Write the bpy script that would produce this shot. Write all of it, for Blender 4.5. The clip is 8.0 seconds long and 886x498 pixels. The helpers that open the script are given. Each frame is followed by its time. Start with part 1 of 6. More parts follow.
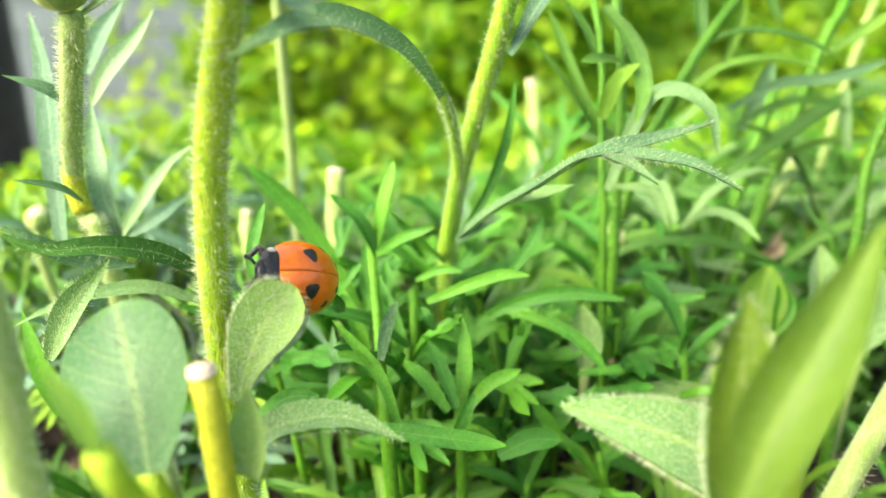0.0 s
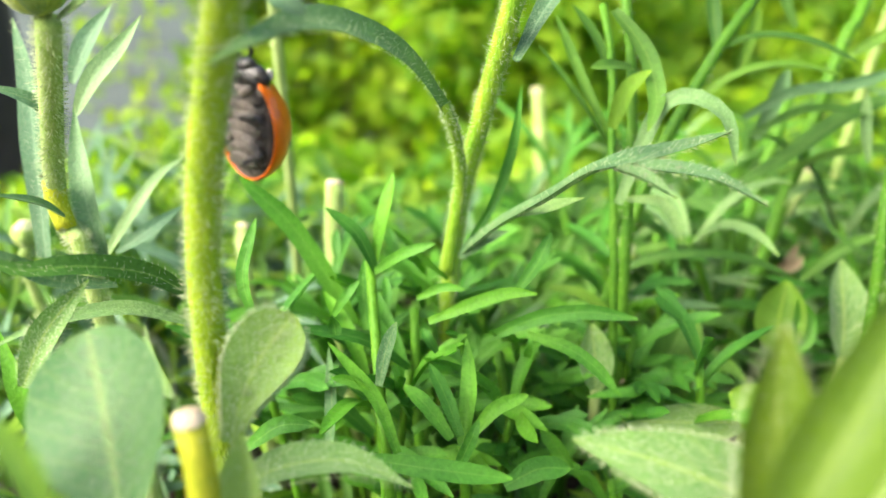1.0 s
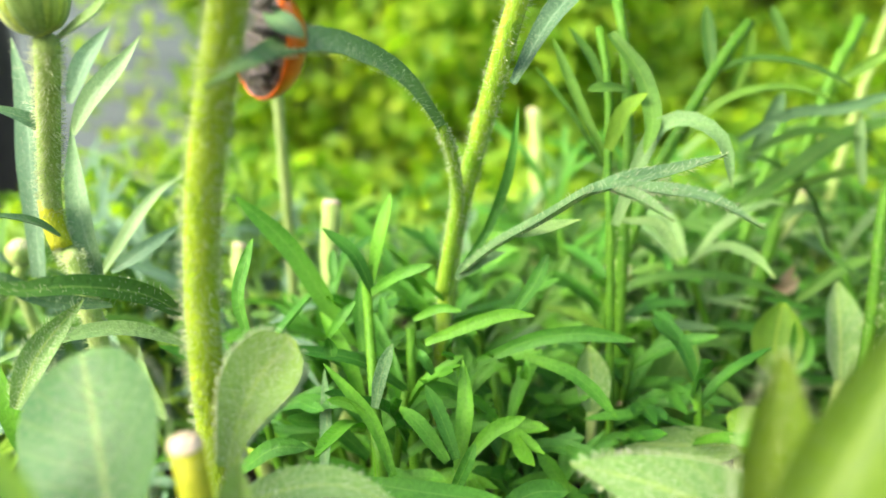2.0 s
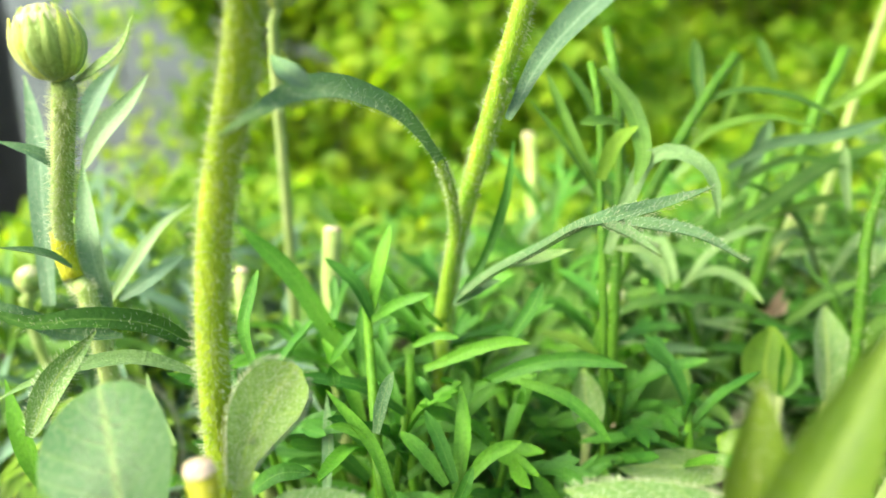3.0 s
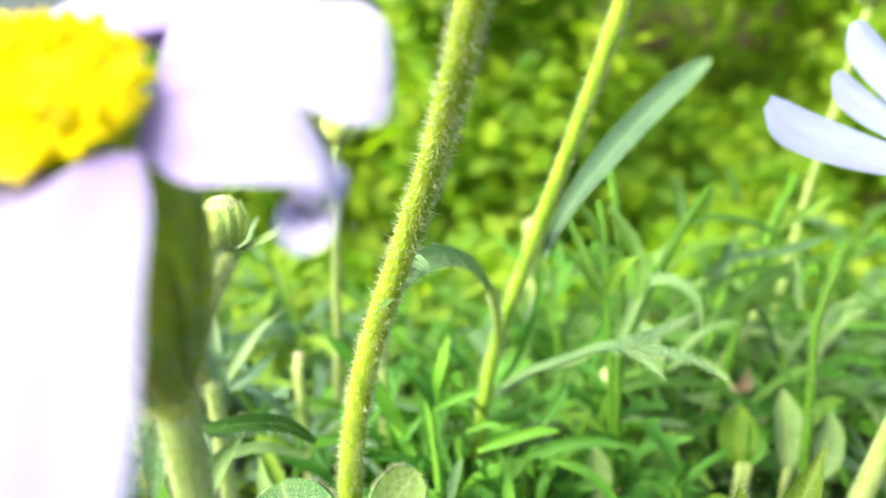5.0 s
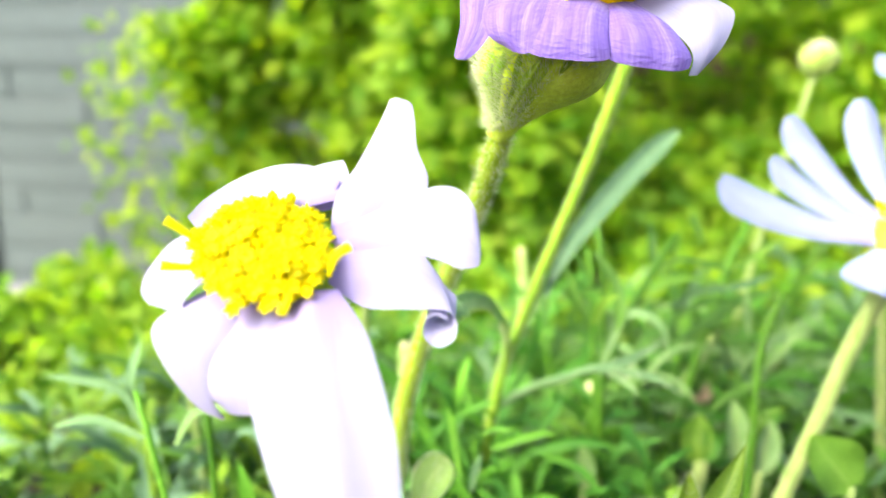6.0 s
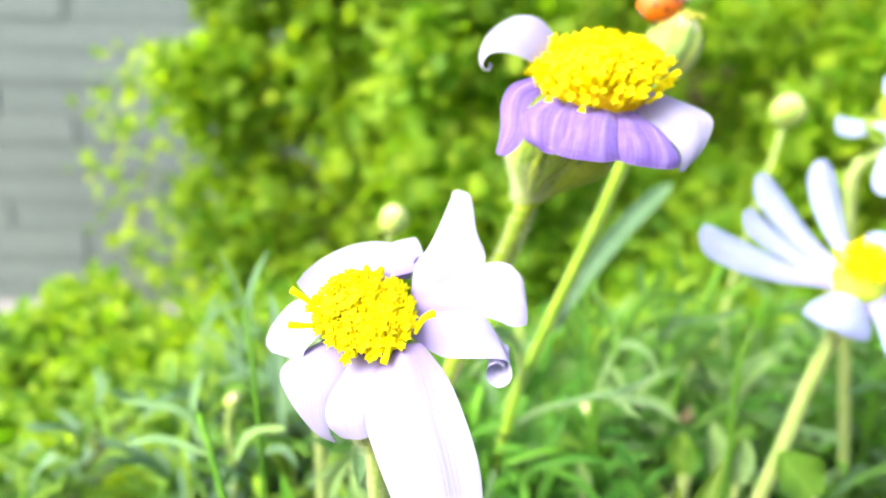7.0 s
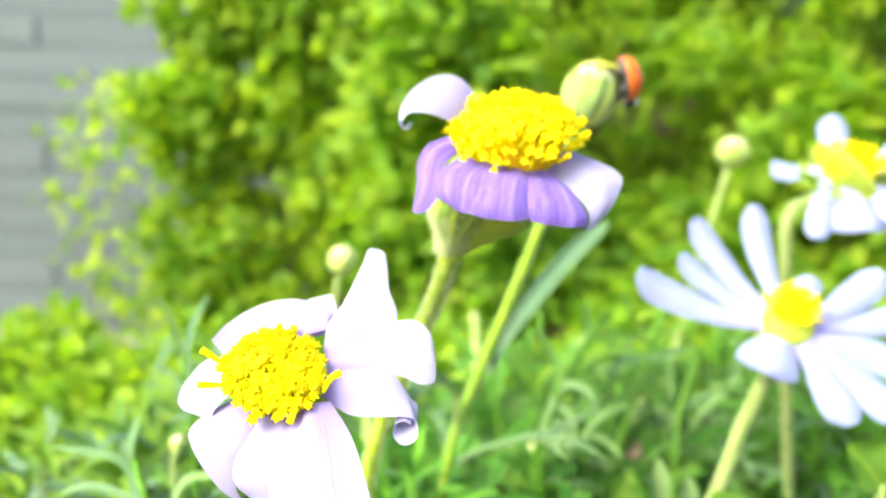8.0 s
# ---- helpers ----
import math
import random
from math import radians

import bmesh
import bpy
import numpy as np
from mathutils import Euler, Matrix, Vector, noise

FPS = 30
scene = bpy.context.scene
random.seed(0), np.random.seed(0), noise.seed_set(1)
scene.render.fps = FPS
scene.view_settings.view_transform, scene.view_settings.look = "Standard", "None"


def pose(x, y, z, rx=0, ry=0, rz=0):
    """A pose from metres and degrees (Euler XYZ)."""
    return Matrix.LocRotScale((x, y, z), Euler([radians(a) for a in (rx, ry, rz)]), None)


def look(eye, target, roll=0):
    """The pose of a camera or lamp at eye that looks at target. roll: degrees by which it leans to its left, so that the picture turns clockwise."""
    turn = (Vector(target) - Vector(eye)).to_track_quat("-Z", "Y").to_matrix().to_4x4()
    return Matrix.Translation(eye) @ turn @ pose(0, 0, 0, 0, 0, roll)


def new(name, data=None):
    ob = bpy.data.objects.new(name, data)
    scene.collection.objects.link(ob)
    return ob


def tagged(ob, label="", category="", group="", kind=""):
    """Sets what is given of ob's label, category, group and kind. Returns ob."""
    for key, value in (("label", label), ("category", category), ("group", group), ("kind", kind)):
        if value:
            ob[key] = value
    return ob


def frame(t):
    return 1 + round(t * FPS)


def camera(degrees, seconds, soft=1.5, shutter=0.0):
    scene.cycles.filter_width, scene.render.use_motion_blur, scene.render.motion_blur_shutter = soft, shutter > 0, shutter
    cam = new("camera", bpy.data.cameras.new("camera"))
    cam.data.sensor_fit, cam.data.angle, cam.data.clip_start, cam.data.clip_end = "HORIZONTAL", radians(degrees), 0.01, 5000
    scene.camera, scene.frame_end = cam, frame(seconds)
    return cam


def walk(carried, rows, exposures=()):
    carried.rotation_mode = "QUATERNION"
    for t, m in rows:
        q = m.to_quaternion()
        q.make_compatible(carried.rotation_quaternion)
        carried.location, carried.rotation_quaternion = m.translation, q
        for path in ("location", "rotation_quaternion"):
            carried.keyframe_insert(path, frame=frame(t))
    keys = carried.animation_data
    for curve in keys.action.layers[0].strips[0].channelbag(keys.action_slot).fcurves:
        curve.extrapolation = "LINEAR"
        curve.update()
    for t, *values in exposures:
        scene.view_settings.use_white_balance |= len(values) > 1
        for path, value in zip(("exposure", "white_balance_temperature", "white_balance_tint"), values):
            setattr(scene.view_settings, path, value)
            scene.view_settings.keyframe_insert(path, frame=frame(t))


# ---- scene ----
CM = 0.01  # all places below are given in centimetres


# camera: eye, a point looked at (both in cm) and roll
PATH = [
    (0, (0.000, 0.000, 6.200), (-1.253, 9.187, 2.453), -1.42),
    (0.5, (-0.010, -0.015, 6.181), (-1.304, 9.220, 2.568), -1.38),
    (1, (-0.026, 0.326, 6.131), (-1.343, 9.553, 2.508), -1.64),
    (1.5, (-0.043, 0.344, 6.118), (-1.322, 9.623, 2.615), -1.33),
    (3, (-0.021, 0.182, 6.330), (-1.249, 9.578, 3.137), -1.35),
    (3.5, (-0.075, -0.115, 6.527), (-1.316, 9.330, 3.485), -1.06),
    (4, (-0.243, -0.472, 6.895), (-1.422, 9.035, 4.027), -0.90),
    (4.5, (-0.419, -0.744, 7.216), (-1.432, 8.814, 4.457), -0.81),
    (6, (-1.116, -3.126, 8.641), (-1.610, 6.492, 5.947), 0.95),
    (6.5, (-1.273, -3.958, 9.071), (-1.724, 5.695, 6.498), 1.31),
    (7, (-1.618, -4.355, 9.340), (-1.855, 5.327, 6.851), 1.69),
    (7.5, (-1.605, -4.724, 9.648), (-1.693, 5.012, 7.368), 2.47),
    (8, (-1.083, -4.446, 9.667), (-1.031, 5.321, 7.522), 2.10),
]
cam = camera(63.1, 8.0, 1.5)
cam.data.dof.use_dof = True
cam.data.dof.focus_distance = 0.051
cam.data.dof.aperture_fstop = 25.0
EXPOSURES = [(0.0, 2.03, 6500, 8), (0.5, 1.95, 6500, 8), (1.0, 1.85, 6500, 8), (4.5, 1.85, 6500, 8), (6.0, 1.88, 6450, 8), (8.0, 1.88, 6450, 8)]
walk(cam, [(t, look(Vector(e) * CM, Vector(g) * CM, r)) for t, e, g, r in PATH], EXPOSURES)

# light: a bright overcast sky with a soft sun high on one side
world = bpy.data.worlds.new("overcast_sky")
scene.world = world
world.use_nodes = True
wn = world.node_tree.nodes
sky = wn.new("ShaderNodeTexSky")
sky.sky_type = "NISHITA"
sky.sun_disc = False
sky.sun_elevation = radians(45)
sky.sun_rotation = radians(236)
sky.air_density = 1.0
sky.dust_density = 6.0
wn["Background"].inputs["Strength"].default_value = 0.15
world.node_tree.links.new(sky.outputs["Color"], wn["Background"].inputs["Color"])
sun_data = bpy.data.lights.new("sun", "SUN")
sun_data.energy = 1.5
sun_data.angle = radians(40)
sun_data.color = (1.0, 0.96, 0.88)
sun = new("sun", sun_data)
sun.matrix_world = look((-1.8, -1.2, 2.16), (0, 0, 0))

# ---- materials ----
def node_mat(name):
    m = bpy.data.materials.new(name)
    m.use_nodes = True
    nt = m.node_tree
    nt.nodes.clear()
    out = nt.nodes.new("ShaderNodeOutputMaterial")
    return m, nt, out


def mix_rgb(nt, fac, a, b, mode="MIX"):
    n = nt.nodes.new("ShaderNodeMix")
    n.data_type, n.blend_type = "RGBA", mode
    for sock, val in ((n.inputs["Factor"], fac), (n.inputs[6], a), (n.inputs[7], b)):
        if isinstance(val, (tuple, list)):
            sock.default_value = (*val, 1.0)
        elif isinstance(val, (int, float)):
            sock.default_value = val
        else:
            nt.links.new(val, sock)
    return n.outputs[2]


def noise_fac(nt, scale, detail=3.0, lo=0.35, hi=0.65, stretch=None, coord="Object"):
    tc = nt.nodes.new("ShaderNodeTexCoord")
    src = tc.outputs[coord]
    if stretch:
        mp = nt.nodes.new("ShaderNodeMapping")
        mp.inputs["Scale"].default_value = stretch
        nt.links.new(src, mp.inputs["Vector"])
        src = mp.outputs["Vector"]
    n = nt.nodes.new("ShaderNodeTexNoise")
    n.inputs["Scale"].default_value = scale
    n.inputs["Detail"].default_value = detail
    nt.links.new(src, n.inputs["Vector"])
    r = nt.nodes.new("ShaderNodeMapRange")
    r.inputs["From Min"].default_value, r.inputs["From Max"].default_value = lo, hi
    nt.links.new(n.outputs["Fac"], r.inputs["Value"])
    return r.outputs["Result"]


def uv_part(nt, axis):
    tc = nt.nodes.new("ShaderNodeTexCoord")
    sep = nt.nodes.new("ShaderNodeSeparateXYZ")
    nt.links.new(tc.outputs["UV"], sep.inputs[0])
    return sep.outputs[axis]


def ramp(nt, fac, stops):
    r = nt.nodes.new("ShaderNodeValToRGB")
    while len(r.color_ramp.elements) < len(stops):
        r.color_ramp.elements.new(0.5)
    for e, (p, c) in zip(r.color_ramp.elements, stops):
        e.position, e.color = p, (*c, 1.0)
    nt.links.new(fac, r.inputs[0])
    return r.outputs[0]


def rand(nt, island=False):
    if island:
        return nt.nodes.new("ShaderNodeNewGeometry").outputs["Random Per Island"]
    return nt.nodes.new("ShaderNodeObjectInfo").outputs["Random"]


def bump(nt, height, strength, distance):
    b = nt.nodes.new("ShaderNodeBump")
    b.inputs["Strength"].default_value, b.inputs["Distance"].default_value = strength, distance
    nt.links.new(height, b.inputs["Height"])
    return b.outputs["Normal"]


def surface(nt, out, color, rough=0.5, metallic=0.0, normal=None, translucent=0.0, tcolor=None, sheen=0.0, coat=0.0, spec=0.25):
    p = nt.nodes.new("ShaderNodeBsdfPrincipled")
    for sock, val in ((p.inputs["Base Color"], color), (p.inputs["Roughness"], rough)):
        if isinstance(val, (tuple, list)):
            sock.default_value = (*val, 1.0)
        elif isinstance(val, (int, float)):
            sock.default_value = val
        else:
            nt.links.new(val, sock)
    p.inputs["Metallic"].default_value = metallic
    p.inputs["Specular IOR Level"].default_value = spec
    p.inputs["Sheen Weight"].default_value = sheen
    p.inputs["Coat Weight"].default_value = coat
    if normal is not None:
        nt.links.new(normal, p.inputs["Normal"])
    shader = p.outputs[0]
    if translucent > 0:
        t = nt.nodes.new("ShaderNodeBsdfTranslucent")
        c = tcolor if tcolor is not None else color
        if isinstance(c, (tuple, list)):
            t.inputs[0].default_value = (*c, 1.0)
        else:
            nt.links.new(c, t.inputs[0])
        mx = nt.nodes.new("ShaderNodeMixShader")
        mx.inputs[0].default_value = translucent
        nt.links.new(p.outputs[0], mx.inputs[1])
        nt.links.new(t.outputs[0], mx.inputs[2])
        shader = mx.outputs[0]
    nt.links.new(shader, out.inputs[0])


def leaf_mat(name, dark, light, rib, translucent=0.35, rough=0.5, sheen=0.15, ribw=0.05, island=False, through_gain=(1.5, 1.6, 0.7), fuzz=0.0, veins=0.0):
    """A leaf: clouded between two greens, a pale midrib, fresher towards the tip, light shining through."""
    m, nt, out = node_mat(name)
    big = noise_fac(nt, 170.0, 2.0, 0.3, 0.7)
    fine = noise_fac(nt, 3200.0, 3.0, 0.3, 0.7)
    c = mix_rgb(nt, big, dark, light)
    c = mix_rgb(nt, 0.16, c, mix_rgb(nt, fine, tuple(0.6 * v for v in dark), tuple(min(1, 1.5 * v) for v in light)))
    vary = ramp(nt, rand(nt, island), [(0.0, (0.55, 0.66, 0.66)), (0.5, (1.0, 1.0, 1.0)), (1.0, (1.5, 1.26, 0.9))])
    c = mix_rgb(nt, 1.0, c, vary, "MULTIPLY")
    u, v = uv_part(nt, 0), uv_part(nt, 1)
    c = mix_rgb(nt, 1.0, c, ramp(nt, v, [(0.0, (0.92, 0.9, 0.8)), (0.5, (1.0, 1.0, 1.0)), (0.93, (1.1, 1.08, 1.0)), (1.0, (1.45, 1.25, 0.9))]), "MULTIPLY")
    mid = nt.nodes.new("ShaderNodeMath"); mid.operation = "SUBTRACT"; mid.inputs[1].default_value = 0.5
    nt.links.new(u, mid.inputs[0])
    ab = nt.nodes.new("ShaderNodeMath"); ab.operation = "ABSOLUTE"
    nt.links.new(mid.outputs[0], ab.inputs[0])
    rr = nt.nodes.new("ShaderNodeMapRange")
    rr.inputs["From Min"].default_value, rr.inputs["From Max"].default_value = ribw, 0.0
    rr.inputs["To Max"].default_value = 0.55
    nt.links.new(ab.outputs[0], rr.inputs["Value"])
    c = mix_rgb(nt, rr.outputs["Result"], c, rib)
    normal = bump(nt, fine, 0.35, 0.0002)
    if veins:
        # side veins run out and forward from the midrib
        run = nt.nodes.new("ShaderNodeMath"); run.operation = "MULTIPLY_ADD"
        run.inputs[1].default_value = -0.55
        nt.links.new(ab.outputs[0], run.inputs[0])
        nt.links.new(v, run.inputs[2])
        sn = nt.nodes.new("ShaderNodeMath"); sn.operation = "SINE"
        mul = nt.nodes.new("ShaderNodeMath"); mul.operation = "MULTIPLY"; mul.inputs[1].default_value = 42.0
        nt.links.new(run.outputs[0], mul.inputs[0])
        nt.links.new(mul.outputs[0], sn.inputs[0])
        vr = nt.nodes.new("ShaderNodeMapRange")
        vr.inputs["From Min"].default_value, vr.inputs["From Max"].default_value = 0.72, 1.0
        vr.inputs["To Max"].default_value = veins
        nt.links.new(sn.outputs[0], vr.inputs["Value"])
        c = mix_rgb(nt, vr.outputs["Result"], c, rib)
        normal = bump(nt, vr.outputs["Result"], 0.5, 0.0002)
    if fuzz:
        specks = noise_fac(nt, 11000.0, 2.0, 0.5, 0.66, (1, 1, 0.5))
        c = mix_rgb(nt, specks, c, mix_rgb(nt, fuzz, c, (0.5, 0.6, 0.36)))
    tc = mix_rgb(nt, 1.0, c, through_gain, "MULTIPLY")
    surface(nt, out, c, rough, 0.0, normal, translucent, tc, sheen)
    return m


def plain_mat(name, a, b, scale, rough=0.6, translucent=0.0, sheen=0.0, bumpy=0.4, depth=0.0002, stretch=None, fine=None, coat=0.0, island=False, vary=True, spec=0.25):
    """Two colours mottled by a noise, with fine relief."""
    m, nt, out = node_mat(name)
    f = noise_fac(nt, scale, 4.0, 0.3, 0.7, stretch)
    g = noise_fac(nt, fine or scale * 7, 2.0, 0.3, 0.7, stretch)
    c = mix_rgb(nt, f, a, b)
    c = mix_rgb(nt, 0.25, c, mix_rgb(nt, g, tuple(0.6 * v for v in a), tuple(min(1, 1.3 * v) for v in b)))
    if vary:
        c = mix_rgb(nt, 1.0, c, ramp(nt, rand(nt, island), [(0.0, (0.8, 0.8, 0.8)), (1.0, (1.2, 1.2, 1.2))]), "MULTIPLY")
    surface(nt, out, c, rough, 0.0, bump(nt, g, bumpy, depth), translucent, None, sheen, coat, spec)
    return m


def petal_mat(name, base, tip, streak, translucent=0.35, vein_depth=0.35, pale=None):
    """A ray petal: colour from base to tip, fine veins along it, faded bands where pale is given."""
    m, nt, out = node_mat(name)
    v = uv_part(nt, 1)
    c = ramp(nt, v, [(0.0, base), (0.4, tip), (1.0, tip)])
    if pale:
        band = noise_fac(nt, 2.6, 2.0, 0.46, 0.7, (1.8, 0.22, 1.0), "UV")
        c = mix_rgb(nt, band, c, pale)
    vein = noise_fac(nt, 9.0, 3.0, 0.42, 0.62, (3.2, 0.35, 1.0), "UV")
    c = mix_rgb(nt, vein, c, mix_rgb(nt, vein_depth, c, streak))
    mott = noise_fac(nt, 500.0, 3.0, 0.3, 0.75)
    c = mix_rgb(nt, mott, c, mix_rgb(nt, 0.2, c, streak))
    normal = bump(nt, vein, 0.18, 0.00012)
    if pale:
        normal = bump(nt, noise_fac(nt, 7.0, 3.0, 0.3, 0.7, (1.2, 3.0, 1.0), "UV"), 0.35, 0.0003)
    surface(nt, out, c, 0.5, 0.0, normal, translucent, c, 0.15)
    return m


M = {}
M["leaf_blue"] = leaf_mat("leaf_bluegreen", (0.085, 0.205, 0.072), (0.17, 0.32, 0.117), (0.22, 0.36, 0.11), 0.3, 0.5, 0.05, fuzz=0.2)
M["leaf_silver"] = leaf_mat("leaf_silver", (0.14, 0.28, 0.13), (0.24, 0.4, 0.22), (0.32, 0.46, 0.28), 0.3, 0.5, 0.1, fuzz=0.2)
M["leaf_strap"] = leaf_mat("leaf_strap", (0.085, 0.19, 0.075), (0.15, 0.28, 0.125), (0.22, 0.36, 0.2), 0.25, 0.5, 0.1, 0.08, fuzz=0.3)
M["leaf_broad"] = leaf_mat("leaf_broad", (0.05, 0.19, 0.044), (0.15, 0.32, 0.077), (0.32, 0.46, 0.13), 0.25, 0.45, 0.12, 0.06, fuzz=0.35, veins=0.14)
M["leaf_green"] = leaf_mat("leaf_green", (0.042, 0.18, 0.018), (0.115, 0.34, 0.034), (0.16, 0.36, 0.05), 0.35, 0.42, 0.0)
M["leaf_lime"] = leaf_mat("leaf_lime", (0.13, 0.27, 0.028), (0.2, 0.36, 0.032), (0.3, 0.42, 0.04), 0.35, 0.45, 0.0)
M["leaf_front"] = leaf_mat("leaf_front", (0.075, 0.155, 0.005), (0.13, 0.215, 0.01), (0.2, 0.3, 0.03), 0.28, 0.5, 0.0, fuzz=0.12, veins=0.12)
M["leaf_soft"] = leaf_mat("leaf_downy", (0.12, 0.26, 0.055), (0.21, 0.38, 0.09), (0.44, 0.56, 0.12), 0.3, 0.6, 0.25, 0.06, fuzz=0.65, veins=0.16)
M["leaf_rear"] = leaf_mat("leaf_rear", (0.07, 0.19, 0.022), (0.15, 0.32, 0.045), (0.24, 0.4, 0.08), 0.38, 0.5, 0.0)
M["stem"] = plain_mat("stem_green", (0.28, 0.5, 0.014), (0.55, 0.73, 0.05), 1100.0, 0.5, 0.2, 0.0, 0.6, 0.0003, (1, 1, 0.3))
M["stem_mid"] = plain_mat("stem_mid_green", (0.13, 0.32, 0.012), (0.34, 0.52, 0.035), 1100.0, 0.5, 0.15, 0.05, 0.5, 0.0002, (1, 1, 0.2))
M["stem_green"] = plain_mat("stem_deep_green", (0.06, 0.2, 0.01), (0.12, 0.3, 0.015), 300.0, 0.5, 0.2)
M["stem_pale"] = plain_mat("stem_pale", (0.24, 0.39, 0.06), (0.48, 0.6, 0.2), 1100.0, 0.6, 0.2, 0.15, 0.5, 0.0002, (1, 1, 0.18))
M["stem_yellow"] = plain_mat("stem_yellow", (0.27, 0.34, 0.012), (0.46, 0.46, 0.03), 700.0, 0.5, 0.15)
M["node"] = plain_mat("stem_node", (0.36, 0.48, 0.02), (0.58, 0.58, 0.03), 500.0, 0.5, 0.15)
M["hair"] = plain_mat("plant_hair", (0.6, 0.7, 0.36), (0.75, 0.82, 0.55), 400.0, 0.5, 0.4, 0.0, 0.0)
M["cut"] = plain_mat("cut_pith", (0.5, 0.36, 0.2), (0.75, 0.64, 0.45), 900.0, 0.8)
M["involucre_light"] = plain_mat("involucre_light", (0.42, 0.58, 0.03), (0.6, 0.74, 0.09), 350.0, 0.6, 0.35, 0.1)
M["involucre"] = plain_mat("involucre", (0.26, 0.42, 0.015), (0.5, 0.62, 0.035), 350.0, 0.6, 0.35, 0.2)
M["bract"] = leaf_mat("bract", (0.22, 0.38, 0.02), (0.38, 0.53, 0.05), (0.5, 0.62, 0.12), 0.3, 0.55, 0.1)
M["bract_light"] = leaf_mat("bract_light", (0.34, 0.52, 0.03), (0.52, 0.68, 0.08), (0.62, 0.74, 0.18), 0.35, 0.55, 0.15)
M["bud"] = leaf_mat("bud_bract", (0.28, 0.44, 0.07), (0.5, 0.62, 0.18), (0.14, 0.28, 0.04), 0.25, 0.5, 0.3, 0.12)
M["bud_top"] = plain_mat("bud_petals", (0.55, 0.6, 0.25), (0.75, 0.75, 0.45), 500.0, 0.5, 0.3)
M["bud_tip"] = plain_mat("bud_tip", (0.5, 0.52, 0.04), (0.65, 0.65, 0.12), 500.0, 0.5, 0.3)
M["petal_white"] = petal_mat("petal_pale_lilac", (0.36, 0.28, 0.58), (0.475, 0.47, 0.63), (0.36, 0.32, 0.6), 0.42, 0.25)
M["petal_purple"] = petal_mat("petal_purple", (0.2, 0.11, 0.5), (0.25, 0.165, 0.56), (0.11, 0.05, 0.36), 0.35, 0.4, (0.42, 0.33, 0.68))
M["petal_blue"] = petal_mat("petal_pale_blue", (0.34, 0.3, 0.62), (0.36, 0.42, 0.66), (0.24, 0.28, 0.58))
M["floret"] = plain_mat("floret_yellow", (0.95, 0.84, 0.0), (0.97, 0.92, 0.002), 700.0, 0.5, 0.5)
M["floret_deep"] = plain_mat("floret_orange", (0.62, 0.34, 0.0), (0.9, 0.68, 0.0), 900.0, 0.6, 0.3)
M["shell"] = plain_mat("wing_case_orange", (0.56, 0.105, 0.003), (0.66, 0.15, 0.004), 200.0, 0.32, 0.0, 0.0, 0.05, 0.00005, None, None, 0.5, False, False)
M["black"] = plain_mat("beetle_black", (0.008, 0.008, 0.008), (0.02, 0.018, 0.016), 700.0, 0.3, 0.0, 0.0, 0.5, 0.0001, None, None, 0.3, False, False)
M["under"] = plain_mat("beetle_underside", (0.014, 0.012, 0.011), (0.14, 0.12, 0.1), 900.0, 0.35, 0.0, 0.1, 0.6, 0.0002, (1, 0.35, 1), None, 0.0, False, False)
M["cream"] = plain_mat("beetle_cream", (0.6, 0.55, 0.45), (0.75, 0.7, 0.6), 700.0, 0.4, 0.0, 0.0, 0.1, 0.0001, None, None, 0.3, False, False)
M["dry"] = plain_mat("dry_leaf", (0.36, 0.27, 0.13), (0.58, 0.47, 0.28), 400.0, 0.8, 0.2)
M["soil"] = plain_mat("soil", (0.02, 0.014, 0.01), (0.07, 0.05, 0.034), 40.0, 0.95, 0.0, 0.0, 1.0, 0.002, None, 500.0)
M["clod"] = plain_mat("clod", (0.035, 0.025, 0.018), (0.12, 0.085, 0.06), 200.0, 0.95, 0.0, 0.0, 1.0, 0.0006, None, None, 0.0, True)
M["shrub_leaf"] = leaf_mat("shrub_leaf", (0.18, 0.32, 0.022), (0.29, 0.46, 0.036), (0.32, 0.48, 0.03), 0.56, 0.55, 0.0, 0.05, True, (1.4, 1.4, 0.5))
M["shrub_dark"] = leaf_mat("shrub_leaf_dark", (0.11, 0.25, 0.012), (0.19, 0.37, 0.018), (0.22, 0.38, 0.03), 0.52, 0.5, 0.0, 0.05, True, (1.5, 1.5, 0.5))
M["twig"] = plain_mat("twig", (0.07, 0.04, 0.025), (0.16, 0.1, 0.06), 200.0, 0.85)
M["brick"] = plain_mat("grey_brick", (0.118, 0.152, 0.148), (0.136, 0.17, 0.166), 30.0, 0.85, 0.0, 0.0, 0.4, 0.001, (0.25, 1, 1), 300.0, 0.0, False, False)
M["mortar"] = plain_mat("pale_mortar", (0.175, 0.208, 0.2), (0.195, 0.228, 0.22), 60.0, 0.9, 0.0, 0.0, 0.5, 0.001, None, None, 0.0, False, False)
M["slab"] = plain_mat("pale_concrete", (0.22, 0.22, 0.22), (0.31, 0.31, 0.3), 25.0, 0.9, 0.0, 0.0, 0.6, 0.001, None, 400.0)
M["timber"] = plain_mat("weathered_timber", (0.11, 0.07, 0.05), (0.22, 0.15, 0.115), 30.0, 0.8, 0.0, 0.0, 0.6, 0.001, (0.15, 1, 1))
M["dark_pot"] = plain_mat("dark_plastic", (0.02, 0.02, 0.022), (0.05, 0.05, 0.05), 60.0, 0.5)

# ---- builders ----
ORIGIN = {}
rng = random.Random(7)


